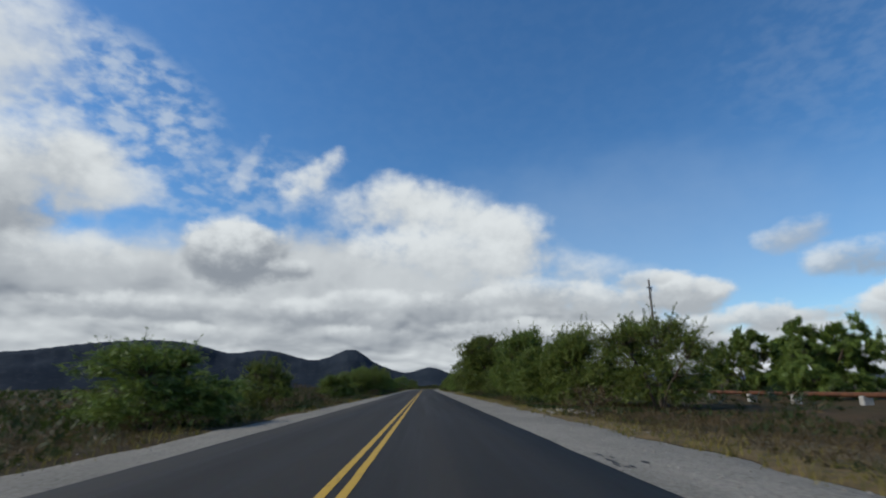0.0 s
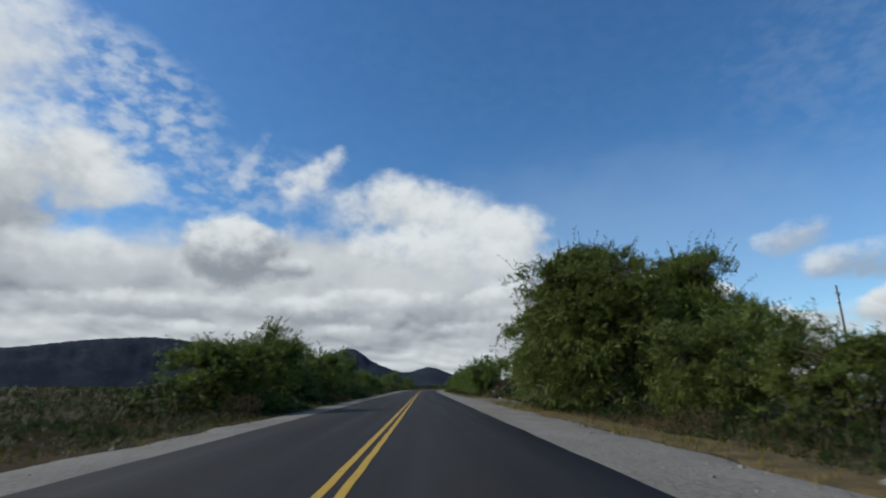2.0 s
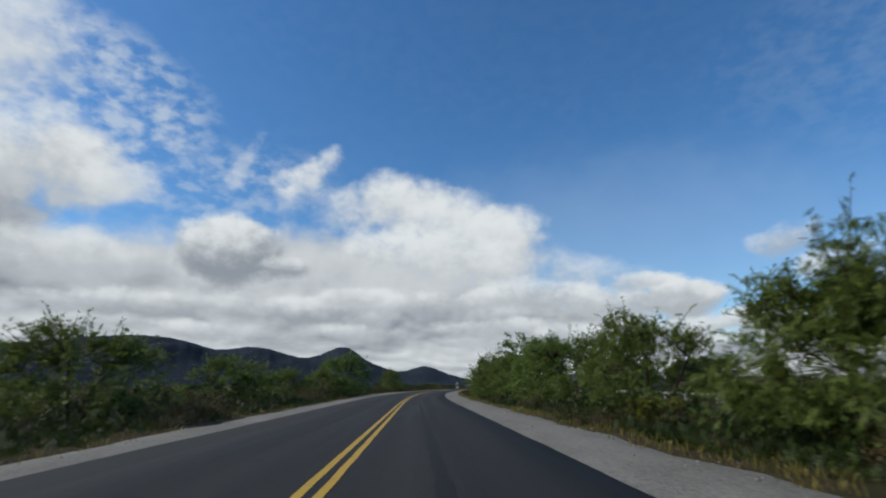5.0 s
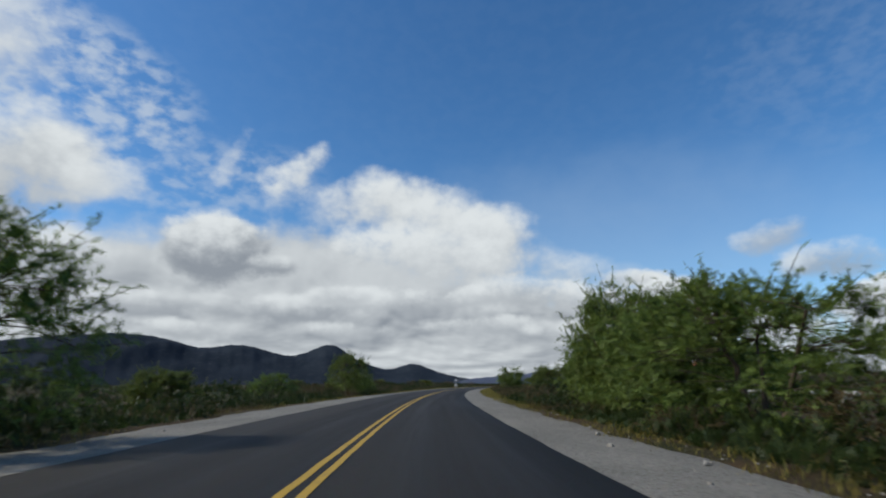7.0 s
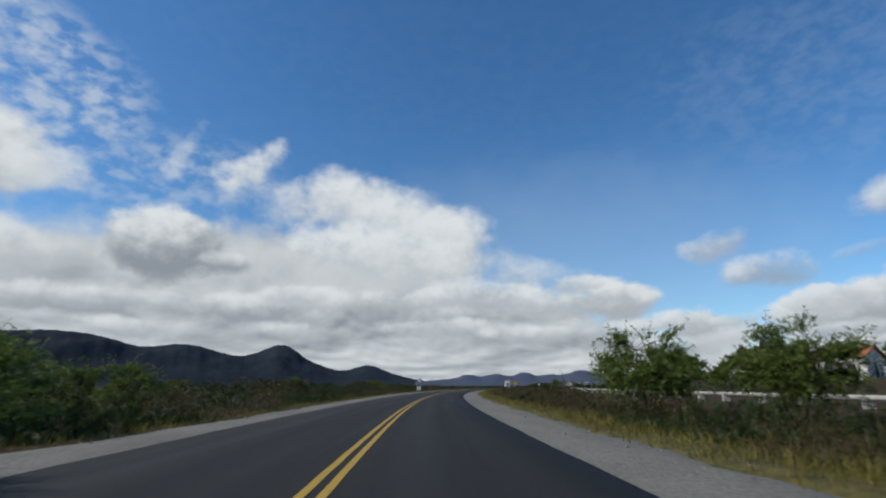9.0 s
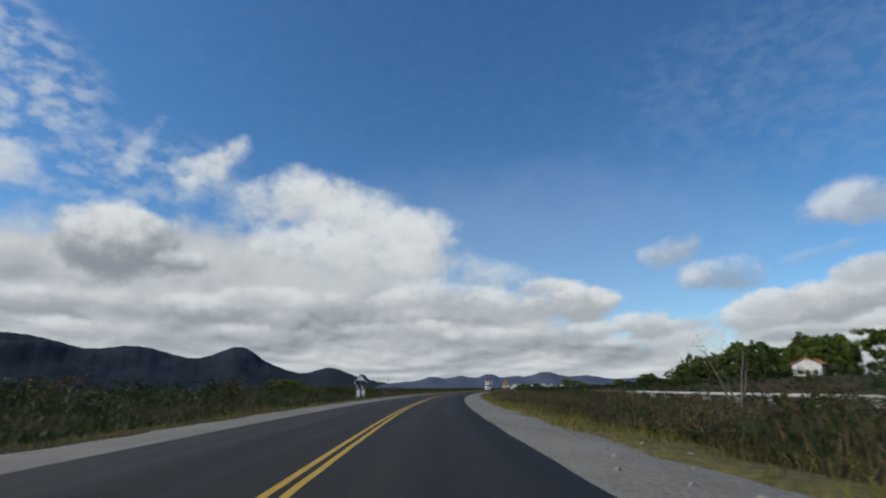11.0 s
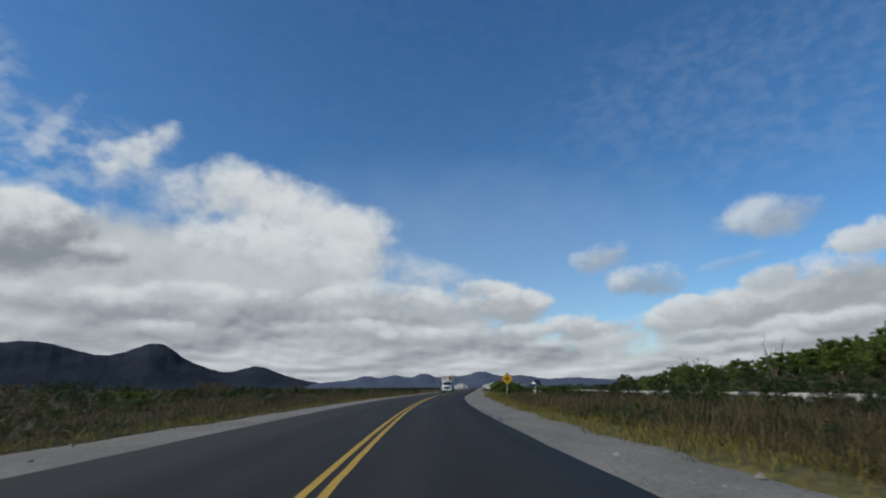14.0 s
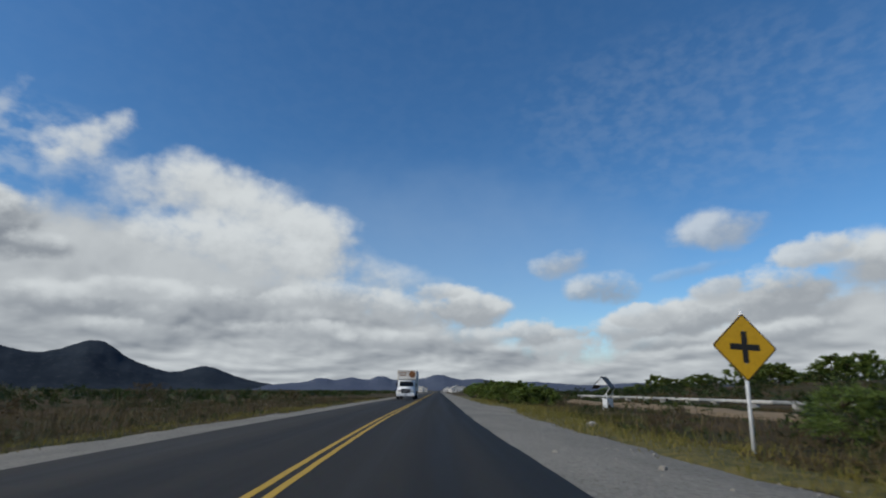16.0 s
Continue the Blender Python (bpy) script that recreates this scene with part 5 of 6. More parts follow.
def bus_shelter():
    s, lat = 353.7, -8.1
    ob = thing("bus_shelter", place(s, lat, float(ground_z(s, lat)) + 0.08, 0, (1.06, 1.06, 1.06)), "small white steel bus shelter with a pitched roof and bench", "bus shelter", "bus shelters")
    L = 2.6
    for y in (0.0, L):
        frame_ob = part("end_frame", tube([(-0.15, y, -0.15), (-0.15, y, 1.28)], 0.026), WHITE, ob, "white tubular end frame", True)
        part("post", tube([(0.15, y, -0.15), (0.15, y, 0.92)], 0.026), WHITE, frame_ob, "", True)
        part("brace", tube([(0.15, y, 0.90), (-0.43, y, 1.66), (-0.28, y, 1.86)], 0.028), WHITE, frame_ob, "", True)
        part("side_panel", box(-0.13, y - 0.012, 0.24, 0.13, y + 0.012, 0.88, 0.006), WHITE, frame_ob, "white sheet side panel")
        part("gable", prism([(-0.28, 1.86), (0.66, 1.86), (0.60, 1.92), (0.19, 2.40), (0.10, 2.40), (-0.25, 1.92)], y - 0.015, y + 0.015), WHITE, frame_ob, "white gable board")
        part("gable_vent", prism([(0.09, 2.30), (0.20, 2.30), (0.145, 2.37)], y - 0.022, y - 0.016), SIGN_BLACK, frame_ob, "small dark gable opening")
    for x0, z0, x1, z1, nm in ((0.145, 2.46, 0.90, 1.64, "a"), (0.145, 2.46, -0.47, 1.64, "b")):
        part("roof_sheet", prism([(x0, z0), (x1, z1), (x1, z1 - 0.035), (x0, z0 - 0.035)], -0.02, L + 0.05), ROOF_METAL, ob, "dark metal roof sheet")
    for x, z in ((0.88, 1.655), (-0.45, 1.655), (0.145, 2.47)):
        part("roof_edge", box(x - 0.02, -0.02, z - 0.02, x + 0.02, L + 0.05, z + 0.02, 0.004), ROOF_METAL, ob)
    for x0, z0, x1, z1 in ((0.145, 2.45, 0.90, 1.63), (0.145, 2.45, -0.47, 1.63)):
        part("verge_trim", prism([(x0, z0 + 0.02), (x1, z1 + 0.02), (x1, z1 - 0.04), (x0, z0 - 0.04)], -0.045, -0.022), WHITE, ob)
    seat = part("bench", box(-0.14, 0.25, 0.36, 0.20, L - 0.1, 0.41, 0.01), WOOD, ob, "weathered plank bench")
    for y in (0.6, L - 0.6):
        part("bench_leg", box(-0.06, y - 0.03, -0.15, 0.12, y + 0.03, 0.36, 0.004), WOOD, seat)
    return ob


def truck():
    ob = thing("truck", place(496, -1.85, 0.025, 180), "white bonneted box truck with a tall cream cargo box", "truck")
    chassis = part("chassis", box(-0.45, -7.2, 0.55, 0.45, 1.6, 0.85), DARK_PLASTIC, ob)
    # cab and bonnet: side outline swept across, with rounded edges
    bm = bmesh.new()
    side = [(-1.75, 0.62), (1.55, 0.62), (1.62, 0.80), (1.60, 1.22), (1.45, 1.36), (0.25, 1.52), (-0.20, 2.28), (-0.40, 2.36), (-1.75, 2.36)]
    a = [bm.verts.new((-1.08, y, z)) for y, z in side]
    b = [bm.verts.new((1.08, y, z)) for y, z in side]
    bm.faces.new(a[::-1])
    bm.faces.new(b)
    for i in range(len(side)):
        j = (i + 1) % len(side)
        bm.faces.new((a[i], a[j], b[j], b[i]))
    bmesh.ops.recalc_face_normals(bm, faces=bm.faces)
    bmesh.ops.bevel(bm, geom=list(bm.edges), offset=0.07, segments=2, affect="EDGES")
    cab = part("cab", bm, WHITE, ob, "white cab with sloping bonnet", True)
    n = Vector((0, 0.76, 0.45)).normalized()
    bm = bmesh.new()
    for x, f in ((-0.92, 0), (0.92, 0), (0.84, 1), (-0.84, 1)):
        bm.verts.new((x, 0.225 - 0.40 * f + n.y * 0.012, 1.60 + 0.62 * f + n.z * 0.012))
    bm.verts.ensure_lookup_table()
    bm.faces.new(bm.verts)
    bmesh.ops.solidify(bm, geom=list(bm.faces), thickness=0.01)
    part("windscreen", bm, GLASS, cab, "dark windscreen")
    for x in (-1.10, 1.10):
        part("side_window", box(x - 0.012, -1.0, 1.55, x + 0.012, -0.1, 2.10, 0.004), GLASS, cab)
        part("mirror", box(x * 1.16 - 0.06, -0.12, 1.55, x * 1.16 + 0.06, -0.02, 2.0, 0.02), DARK_PLASTIC, cab)
        part("mirror_arm", tube([(x * 0.97, -0.1, 1.95), (x * 1.16, -0.07, 1.92)], 0.015, 6), DARK_PLASTIC, cab)
        part("headlamp", box(math.copysign(0.80, x) - 0.17, 1.58, 0.98, math.copysign(0.80, x) + 0.17, 1.66, 1.18, 0.03), LENS, cab, "clear headlamp")
        part("fender", box(math.copysign(1.0, x) - 0.2, 0.35, 0.62, math.copysign(1.0, x) + 0.2, 1.5, 1.12, 0.09), WHITE, cab)
    part("grille", box(-0.58, 1.59, 0.80, 0.58, 1.645, 1.30, 0.01), DARK_PLASTIC, cab, "black grille")
    for z in (0.90, 1.02, 1.14, 1.24):
        part("grille_bar", box(-0.54, 1.645, z - 0.008, 0.54, 1.655, z + 0.008), STEEL, cab)
    part("bumper", box(-1.14, 1.52, 0.42, 1.14, 1.74, 0.74, 0.05), WHITE, ob, "white front bumper")
    part("number_plate", box(-0.20, 1.742, 0.50, 0.20, 1.75, 0.63), STEEL, ob, "blank grey plate")
    cargo = part("cargo_box", box(-1.25, -7.3, 1.0, 1.25, -1.85, 3.62, 0.04), PLASTER, ob, "cream cargo box")
    luton = part("over_cab_box", box(-1.25, -1.85, 2.46, 1.25, -0.45, 3.62, 0.05), PLASTER, ob, "cream box front over the cab")
    bm = bmesh.new()
    bmesh.ops.create_cone(bm, cap_ends=True, segments=24, radius1=0.42, radius2=0.42, depth=0.01, matrix=pose(-0.68, -0.44, 3.10, 90, 0, 0))
    part("badge", bm, BROWN_PAINT, luton, "plain brown round emblem")
    for x0, x1, z in ((0.0, 1.05, 3.28), (0.1, 0.95, 3.0)):
        part("lettering_bar", box(x0, -0.448, z - 0.06, x1, -0.438, z + 0.06), BROWN_PAINT, luton)
    part("trim_band", box(-1.2, -0.448, 3.50, 1.2, -0.440, 3.55), BROWN_PAINT, luton)
    for x in (-1.0, 1.0):
        for y in (0.95, -5.2, -6.4):
            bm = bmesh.new()
            bmesh.ops.create_cone(bm, cap_ends=True, segments=24, radius1=0.5, radius2=0.5, depth=0.3, matrix=pose(x, y, 0.5, 0, 90, 0))
            bmesh.ops.bevel(bm, geom=[e for e in bm.edges if len(e.link_faces) == 2 and e.calc_face_angle(0) > 1], offset=0.05, segments=2, affect="EDGES")
            wheel = part("wheel", bm, RUBBER, ob, "black tyre", True)
            bm = bmesh.new()
            bmesh.ops.create_cone(bm, cap_ends=True, segments=18, radius1=0.28, radius2=0.22, depth=0.06, matrix=pose(x + math.copysign(0.15, x), y, 0.5, 0, 90 if x > 0 else -90, 0))
            part("rim", bm, STEEL, wheel)
    return ob


def rough_rock(r, seed):
    """A faceted stone of unit size."""
    bm = bmesh.new()
    bmesh.ops.create_icosphere(bm, subdivisions=1, radius=0.5)
    for v in bm.verts:
        v.co *= 1 + 0.35 * noise.noise(v.co * 2.3 + Vector((seed * 3.1, 0, 0)))
        v.co.z *= 0.72
    me = bpy.data.meshes.new("rock")
    bm.to_mesh(me)
    bm.free()
    me.materials.append(ROCK)
    return me


ROCKS = [rough_rock(0.5, i) for i in range(5)]


def mound_z(s, lat):
    """Height of the rubble bank over the ground."""
    s, lat = np.asarray(s, float), np.asarray(lat, float)
    foot = 9.4 + 0.5 * np.sin(s * 0.7)
    rise = np.clip((lat - foot) / 6.0, 0, 1) ** 0.9 * np.clip((27 - lat) / 8, 0, 1) ** 0.7
    along = np.clip((s - 103.5) / 8.0, 0, 1) * np.clip((141 - s) / 15.0, 0, 1)
    along = along * along * (3 - 2 * along)
    bumps = 0.22 * lumps(s * 2.2, lat * 2.4) + 0.12 * lumps(s * 5 + 1, lat * 5)
    return 3.5 * rise * along + bumps * np.clip(rise * along * 3, 0, 1)


def rubble_mound():
    ss, ll = np.arange(101, 140.1, 0.5), np.arange(7.6, 28.1, 0.5)
    S, A = np.meshgrid(ss, ll, indexing="ij")
    x, y = spot(S, A)
    z = ground_z(S, A) + mound_z(S, A)
    z[0], z[-1], z[:, 0], z[:, -1] = z[0] - 0.4, z[-1] - 0.4, z[:, 0] - 0.4, z[:, -1] - 0.4
    ob = thing("rubble_mound", Matrix(), "overgrown bank of earth and rubble with dry grass", "mound")
    mesh_part("bank", mesh_of("bank", np.stack([x, y, z], -1).reshape(-1, 3), grid_faces(*S.shape)[:, ::-1], RUBBLE, None, False), ob, "sloping bank of grey-brown rubble")
    r = np.random.default_rng(2)
    for i in range(150):
        s = r.uniform(103, 131)
        a = 9.0 + abs(r.normal(0, 2.4)) if i > 30 else r.uniform(8.6, 10.2)
        size = r.uniform(0.12, 0.42) * (1.5 if i < 12 else 1)
        px, py = spot(s, a)
        rock = new("rock", ROCKS[i % 5])
        rock.parent = ob
        rock.matrix_basis = pose(float(px), float(py), float(ground_z(s, a) + mound_z(s, a)) + size * 0.18, r.uniform(0, 30), r.uniform(0, 30), r.uniform(0, 360)) @ Matrix.Diagonal((size, size * r.uniform(0.7, 1.2), size * r.uniform(0.6, 1), 1))
    for s, a, size in ((128.6, 12.2, 0.9), (118.4, 11.2, 0.6), (111.4, 10.8, 0.5), (114.6, 10.4, 0.45)):
        px, py = spot(s, a)
        rock = new("rock", ROCKS[int(s) % 5])
        rock.parent = ob
        rock.matrix_basis = pose(float(px), float(py), float(ground_z(s, a) + mound_z(s, a)) + size * 0.22, 8, 5, s * 40) @ Matrix.Diagonal((size * 1.2, size, size * 0.8, 1))
    for kind, s, a, w, h in (("airy", 130.0, 16.5, 3.4, 2.9), ("airy", 126.3, 17.0, 2.6, 3.4), ("dry0", 119.0, 12.0, 2.0, 1.1), ("bush1", 113.5, 11.5, 2.0, 1.0), ("dry1", 124.5, 11.5, 2.4, 1.1), ("bush0", 107.0, 10.5, 2.2, 1.2), ("dry1", 110.5, 12.5, 2.0, 1.0), ("bush2", 116.0, 16.5, 2.4, 1.1), ("dry0", 108.5, 9.4, 1.6, 0.7), ("dry1", 112.0, 10.2, 1.8, 0.8), ("dry0", 115.0, 12.6, 1.8, 0.8), ("dry1", 118.0, 9.4, 1.6, 0.7), ("bush0", 121.0, 10.0, 1.8, 0.9), ("dry0", 121.5, 13.0, 2.0, 0.9), ("dry1", 126.5, 10.2, 2.0, 0.9), ("dry0", 129.0, 12.0, 2.2, 1.0), ("bush1", 110.0, 15.5, 2.2, 1.1), ("bush2", 125.5, 16.0, 2.4, 1.2)):
        grow(kind, s, a, w, h, "mound scrub", None, float(ground_z(s, a) + mound_z(s, a)) - 0.06)
    # dry grass and low weeds all over the slope
    n = 100000
    s, a = r.uniform(102, 137, n), 8.6 + 9.0 * r.uniform(0, 1, n) ** 1.3
    keep = lumps(s * 2.1, a * 2.6) + r.uniform(-0.5, 0.9, n) - 0.25 * np.exp(-((s - 111) / 4.0) ** 2) > -0.1
    s, a = s[keep], a[keep]
    x, y = spot(s, a)
    p = np.stack([x, y, ground_z(s, a) + mound_z(s, a) + r.uniform(0.02, 0.30, len(s))], 1)
    up = np.tile(np.array([[0, 0, 1.0]]), (len(p), 1)) + r.normal(0, 0.4, (len(p), 3))
    tint = lumps(s * 0.9 + 4, a * 1.3)
    for name, mat, m, label in (("bank_grass", GRASS, tint > 0.15, "dry straw-coloured grass on the earth bank"), ("bank_brush", LEAF_DRY, (tint <= 0.15) & (tint > -0.3), "dry brown brush on the earth bank"), ("bank_weeds", LEAF_BUSH, tint <= -0.3, "low green weeds on the earth bank")):
        (lv, lf), uv = leaf_cards(p[m], up[m], 0.24, r, 0.07), None
        if mat is LEAF_BUSH:
            lv, lf, uv = fronds(p[m], up[m], 0.30, r, 0.3)
        tagged(new(name, mesh_of(name, lv, lf, mat, uv)), label, "grass", kind="stuff")


def pipeline():
    ob = thing("water_pipeline", Matrix(), "long pale concrete water pipeline on low supports", "pipeline")
    rad = 0.165
    bm = bm_tube(bmesh.new(), [(0, 0, 0), (0, 11.55, 0)], rad, 14)
    shell = bpy.data.meshes.new("pipe_section")
    bm.to_mesh(shell)
    bm.free()
    shell.polygons.foreach_set("use_smooth", [True] * len(shell.polygons))
    shell.materials.append(CONCRETE)
    collar = bpy.data.meshes.new("collar")
    bm = bm_tube(bmesh.new(), [(0, -0.12, 0), (0, 0.12, 0)], rad * 1.12, 14)
    bm.to_mesh(collar)
    bm.free()
    collar.materials.append(CONCRETE)
    rusty = shell.copy()
    rusty.name = "pipe_section"
    rusty.materials[0] = RUST
    cradle = bpy.data.meshes.new("support")
    bm = box(-0.32, -0.2, -1.0, 0.32, 0.2, -0.06, 0.03)
    bm.to_mesh(cradle)
    bm.free()
    cradle.materials.append(CONCRETE)
    for s in np.arange(6, 520, 11.6):
        (x0, y0), (x1, y1) = spot(s, 28.6), spot(s + 11.6, 28.6)
        turn = math.degrees(math.atan2(-(x1 - x0), y1 - y0))
        z = 0.40 if s < 436 else 0.32
        for me, d in ((shell, 0.0), (collar, 0.0), (cradle, 2.5), (cradle, 8.8)):
            p = new(me.name.split(".")[0], rusty if me is shell and s < 60 else me)
            p.parent = ob
            if me is shell and s < 60:
                tagged(p, "rusty brown pipe section")
            f = d / 11.6
            p.matrix_basis = pose(float(x0 + (x1 - x0) * f), float(y0 + (y1 - y0) * f), z, 0, 0, turn)


def power_pole(s, lat, h, label):
    ob = thing("power_pole", place(s, lat, float(ground_z(s, lat)), 12), label, "utility pole", "utility poles")
    part("shaft", tube([(0, 0, -0.6), (0, 0, h * 0.5), (0, 0, h)], [0.11, 0.085, 0.06], 10), POLE, ob, "tapered weathered shaft", True)
    for z, x in ((h - 0.12, 0.0), (h - 0.75, 0.14), (h - 1.25, -0.12)):
        arm = part("bracket", tube([(0, 0, z - 0.10), (x, 0, z - 0.04), (x, 0, z)], 0.018, 6), STEEL, ob, "steel insulator bracket")
        part("insulator", tube([(x, 0, z), (x, 0, z + 0.05), (x, 0, z + 0.07), (x, 0, z + 0.16)], [0.03, 0.03, 0.055, 0.03], 8), STEEL, arm)
    part("clamp", box(-0.13, -0.14, h - 0.58, 0.13, 0.14, h - 0.52), STEEL, ob)
    return ob


def house(s, lat, turn, w, d, wall_h, label, roof_m, roof_label):
    """A small gabled house: gable wall with openings, tiled roof, door, windows."""
    ob = thing("house", place(s, lat, float(ground_z(s, min(lat, 300))) - 0.1, turn), label, "house", "houses of the plain")
    ridge = wall_h + w * 0.24
    shell = part("wall", prism([(-w / 2, 0), (w / 2, 0), (w / 2, wall_h), (0, ridge), (-w / 2, wall_h)], -d / 2, d / 2), PLASTER, ob, "white plastered walls")
    for sx in (-1, 1):
        ex, ez = sx * (w / 2 + 0.45), wall_h - 0.22
        roof = part("roof", prism([(0, ridge + 0.12), (ex, ez + 0.10), (ex, ez), (0, ridge + 0.01)], -d / 2 - 0.4, d / 2 + 0.4), roof_m, ob, roof_label)
        for y in np.arange(-d / 2 - 0.3, d / 2 + 0.4, 0.5):
            part("tile_ridge", tube([(0, y, ridge + 0.13), (ex, y, ez + 0.115)], 0.06, 6), roof_m, roof)
    for y, x in ((-d / 2, -w * 0.26), (-d / 2, w * 0.28)):
        win = part("window", box(x - 0.5, y - 0.03, 1.05, x + 0.5, y + 0.05, 2.05), GLASS, ob, "dark window")
        for x0, x1, z0, z1 in ((-0.56, 0.56, 2.05, 2.12), (-0.56, 0.56, 0.98, 1.05), (-0.56, -0.5, 1.05, 2.05), (0.5, 0.56, 1.05, 2.05), (-0.02, 0.02, 1.05, 2.05)):
            part("window_frame", box(x + x0, y - 0.06, z0, x + x1, y + 0.02, z1), WHITE, win)
    part("door", box(-0.45, -d / 2 - 0.05, 0.02, 0.45, -d / 2 + 0.03, 2.08), WOOD, ob, "brown wooden door")
    for y in (-d * 0.2, d * 0.25):
        part("window", box(-w / 2 - 0.04, y - 0.5, 1.05, -w / 2 + 0.04, y + 0.5, 2.05), GLASS, ob, "dark window")
    return ob


def marker_post():
    s, lat = 464.5, 36.3
    ob = thing("marker_post", place(s, lat, float(ground_z(s, lat))), "white wooden marker post with a short crossbar", "post")
    part("shaft", box(-0.045, -0.045, -0.3, 0.045, 0.045, 1.75, 0.01), WHITE, ob)
    part("crossbar", box(-0.26, -0.08, 1.34, 0.26, -0.05, 1.42, 0.01), WHITE, ob)


def band_mark(name, s0, s1, lat0, lat1, width, z, mat, label, category, seed):
    """A thin flat mark on the road with ragged sides."""
    r = np.random.default_rng(seed)
    ss = np.linspace(s0, s1, max(12, int((s1 - s0) * 2)))
    f = (ss - s0) / (s1 - s0)
    c = lat0 + (lat1 - lat0) * f
    half = width / 2 * np.clip(np.sin(np.pi * np.clip(f, 0.03, 0.97)) ** 0.35, 0.1, 1)
    lats = np.stack([c - half * r.uniform(0.55, 1.15, len(ss)), c + half * r.uniform(0.55, 1.15, len(ss))], 1)
    return strip(name, ss, lats, np.repeat(np.asarray(z(c))[:, None], 2, 1), mat, label, category)


def road_marks():
    top = lambda c: 0.0405 - 0.0095 * np.abs(c)
    band_mark("skid_mark", 106, 168, 1.78, 1.18, 0.24, top, SKID, "black curved rubber skid mark on asphalt", "skid mark", 1)
    flat = lambda c: np.full_like(c, -0.026)
    r = np.random.default_rng(31)
    for i, (s, l) in enumerate(((404.5, 1.2), (400.7, 1.6), (397.9, 1.9), (395.2, 1.4), (348.9, 1.3), (363.9, 1.0), (8.0, 1.2))):
        for k in range(9):
            a = 3.80 + abs(r.normal(0, 0.22))
            q, n = s + r.uniform(-0.6, 0.6) * l, l * r.uniform(0.10, 0.36)
            band_mark("tar_spill", q - n / 2, q + n / 2, a + r.uniform(-0.03, 0.03), a + r.uniform(-0.03, 0.03), r.uniform(0.05, 0.12), flat, TAR, "dark bitumen crumbs spilt on the gravel shoulder", "tar spill", 40 + 9 * i + k)


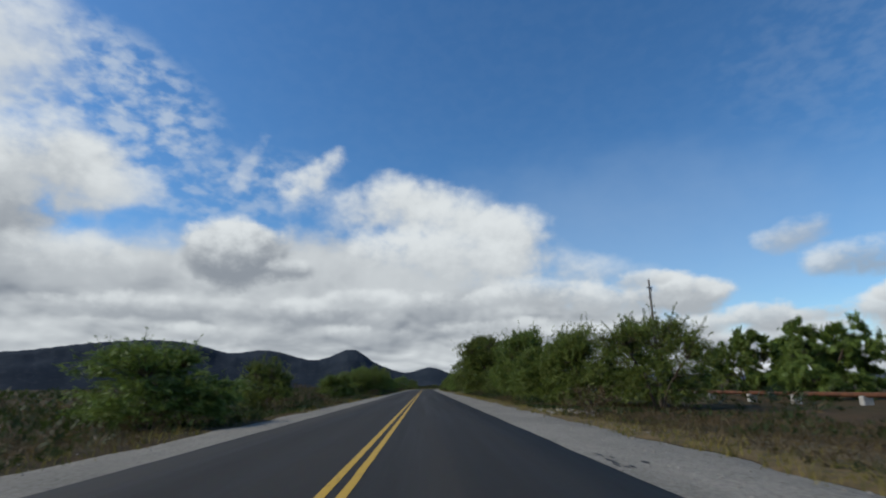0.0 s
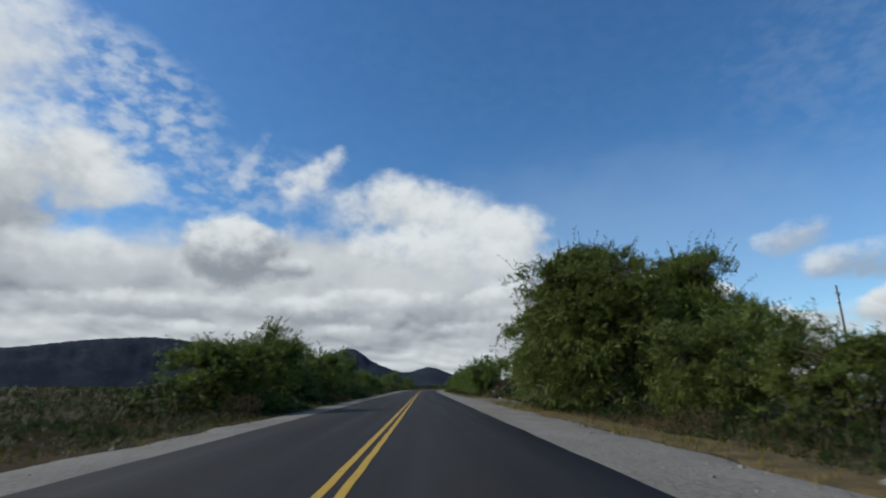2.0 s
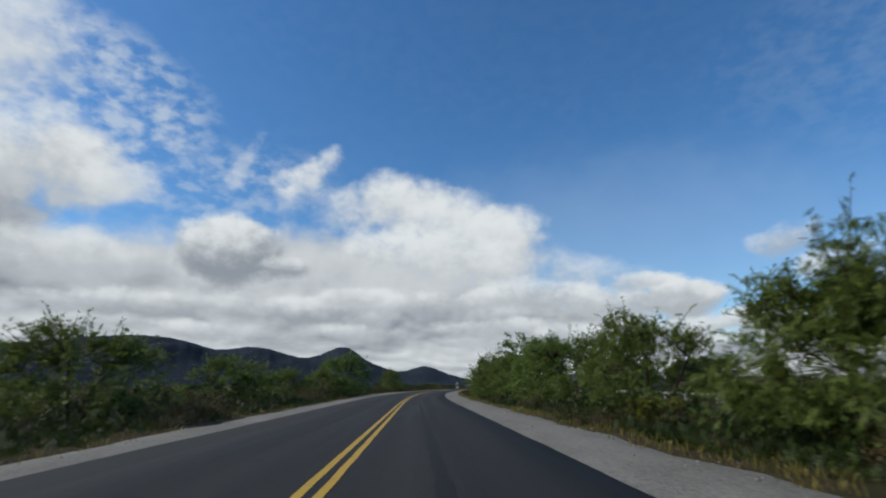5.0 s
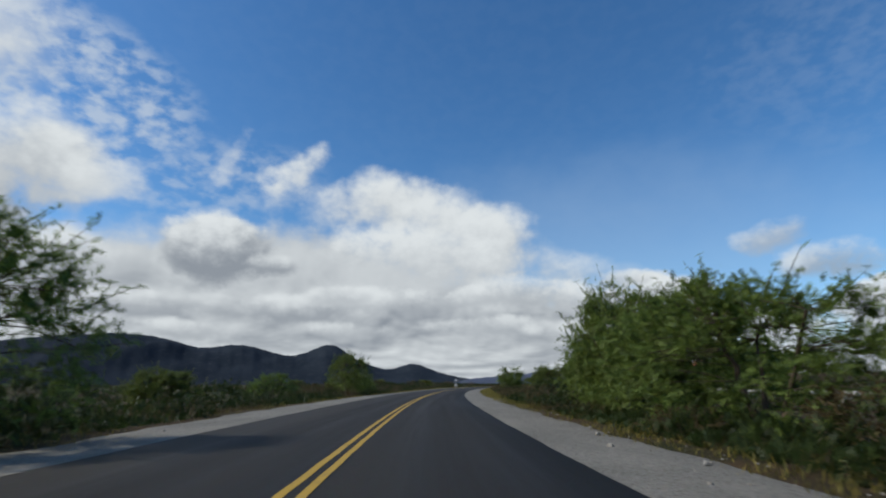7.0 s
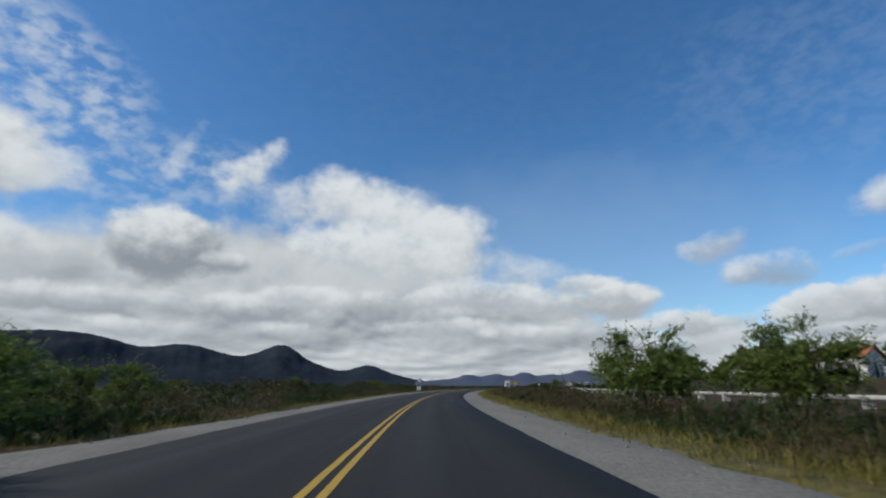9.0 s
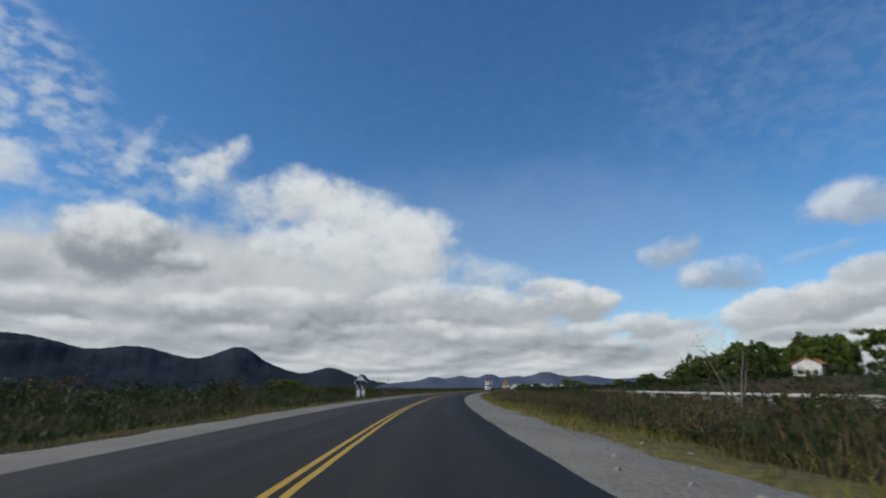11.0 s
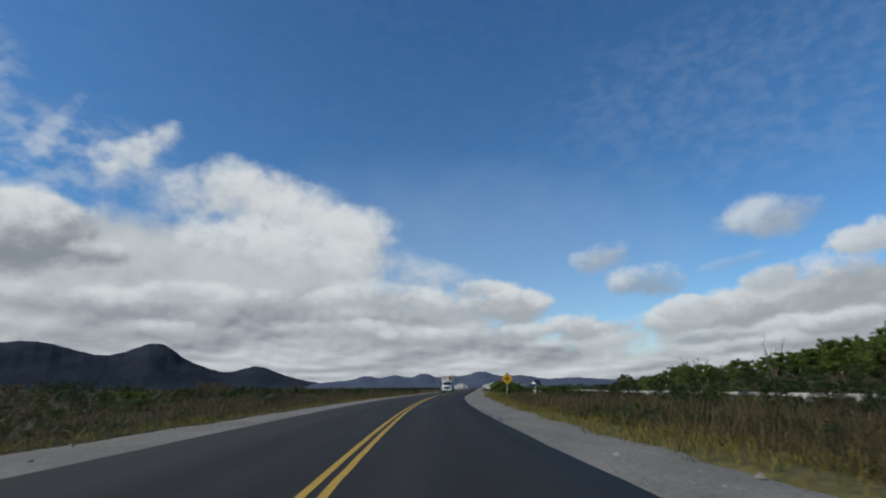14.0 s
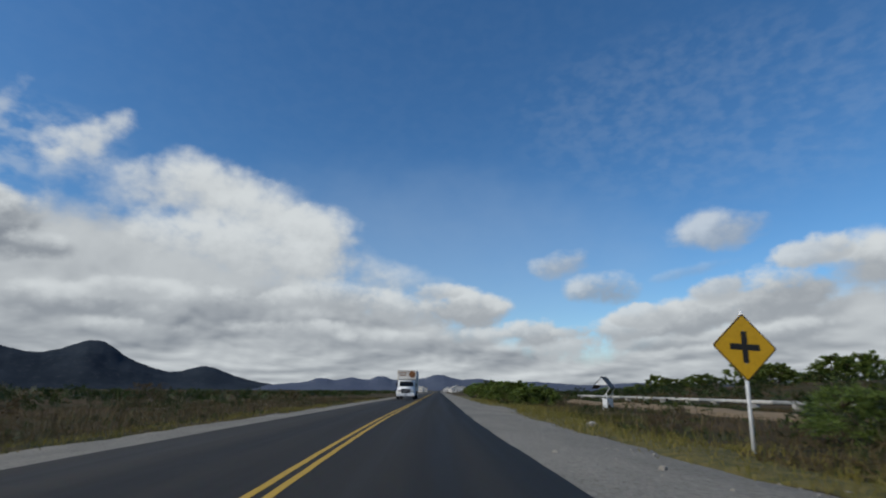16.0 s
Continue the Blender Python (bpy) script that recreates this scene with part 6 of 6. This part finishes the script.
def stones():
    """Loose stones of shoulders and verges: one object."""
    r = np.random.default_rng(12)
    n = 4200
    s = r.uniform(-4, 470, n)
    side = np.where(r.uniform(0, 1, n) < 0.65, 1, -1)
    e = np.where(side > 0, edge_right(s), edge_left(s))
    inner = np.where(side > 0, 3.75, tar_left(s) + 0.15)
    lat = side * (inner + (e + 0.8 - inner) * r.beta(1.6, 1.0, n))
    x, y = spot(s, lat)
    z = np.where(np.abs(lat) < e - 0.1, -0.045, ground_z(s, lat))
    size = r.uniform(0.012, 0.035, n) * np.where(r.uniform(0, 1, n) < 0.07, 2.6, 1)
    unit_v = np.array([[1, 0, 0], [-0.5, 0.87, 0], [-0.5, -0.87, 0], [0.3, 0.3, 0.8], [-0.5, 0, 0.7], [0.2, -0.5, 0.75]])
    rot = r.uniform(0, 6.28, n)
    c, q = np.cos(rot)[:, None], np.sin(rot)[:, None]
    vx = unit_v[None, :, 0] * c - unit_v[None, :, 1] * q
    vy = unit_v[None, :, 0] * q + unit_v[None, :, 1] * c
    v = np.stack([x[:, None] + vx * size[:, None], y[:, None] + vy * size[:, None], z[:, None] + unit_v[None, :, 2] * size[:, None]], -1).reshape(-1, 3)
    f0 = np.array([[0, 1, 3], [1, 4, 3], [1, 2, 4], [2, 5, 4], [2, 0, 5], [0, 3, 5], [3, 4, 5]])
    f = (np.arange(n)[:, None, None] * 6 + f0[None]).reshape(-1, 3)
    tagged(new("loose_stone", mesh_of("loose_stone", v, f, ROCK)), "loose pale stones on the gravel shoulders", "stones", kind="stuff")
    for s, a, size in ((265, 8.6, 0.16), (179.3, 6.1, 0.10), (397.9, 6.75, 0.16), (408.9, -8.8, 0.3), (426.1, -10.1, 0.35), (447.1, 7.6, 0.45), (226, 6.2, 0.12), (244, 6.6, 0.14), (60, 6.6, 0.2), (86, 6.9, 0.26), (88, 7.6, 0.2), (44, 6.7, 0.22)):
        m = place(s, a, float(ground_z(s, a)) + size * 0.2, s * 50) @ Matrix.Diagonal((size, size * 0.8, size * 0.75, 1))
        ob = new("stone", ROCKS[int(s) % 5])
        ob.matrix_basis = m
        tagged(ob, "pale stone lying in the grass verge", "stone", "verge stones")


def rubble_heap():
    """A low heap of broken concrete at the verge."""
    ob = thing("rubble_heap", place(23.8, 7.3, float(ground_z(23.8, 7.3))), "low heap of broken concrete lumps on the verge", "rubble heap")
    r = np.random.default_rng(8)
    for i in range(110):
        lump = new("lump", ROCKS[i % 5])
        lump.parent = ob
        size = r.uniform(0.08, 0.22)
        lump.matrix_basis = pose(r.normal(0, 0.5), r.normal(0, 1.5), size * 0.22 + 0.05 * r.uniform(), r.uniform(-25, 25), r.uniform(-25, 25), r.uniform(0, 360)) @ Matrix.Diagonal((size, size, size * 0.7, 1))


rubble_mound()
warning_sign()
shelter = bus_shelter()
copy_thing(shelter, place(472.5, 16.6, float(ground_z(472.5, 16.6)), 153))
truck()
pipeline()
power_pole(32.5, 16.0, 8.3, "tall weathered concrete power pole among the trees")
power_pole(88.5, 30.5, 8.4, "tall weathered concrete power pole on open ground")
TILED = (ROOF_TILE, "orange clay-tiled roof slope")
house(318, 57.0, 34, 5.0, 6.0, 3.2, "white gabled house with an orange tiled roof behind trees", *TILED)
house(441, 88, -40, 6.5, 8, 3.6, "low white house with an orange tiled roof on the plain", *TILED)
for s, a, t, w, d, h in ((840, 16, 10, 9, 8, 3.0), (860, -14, -8, 8, 7, 3.0), (905, 24, 5, 9, 8, 3.2), (900, -26, 14, 9, 8, 3.0), (990, 12, -6, 9, 9, 3.0), (800, 36, 20, 8, 8, 3.0), (960, -14, 12, 9, 8, 3.2)):
    house(s, a, t, w, d, h, "small white village house with a pale sheet roof", CONCRETE, "pale cement sheet roof slope")
marker_post()
road_marks()
rubble_heap()
stones()
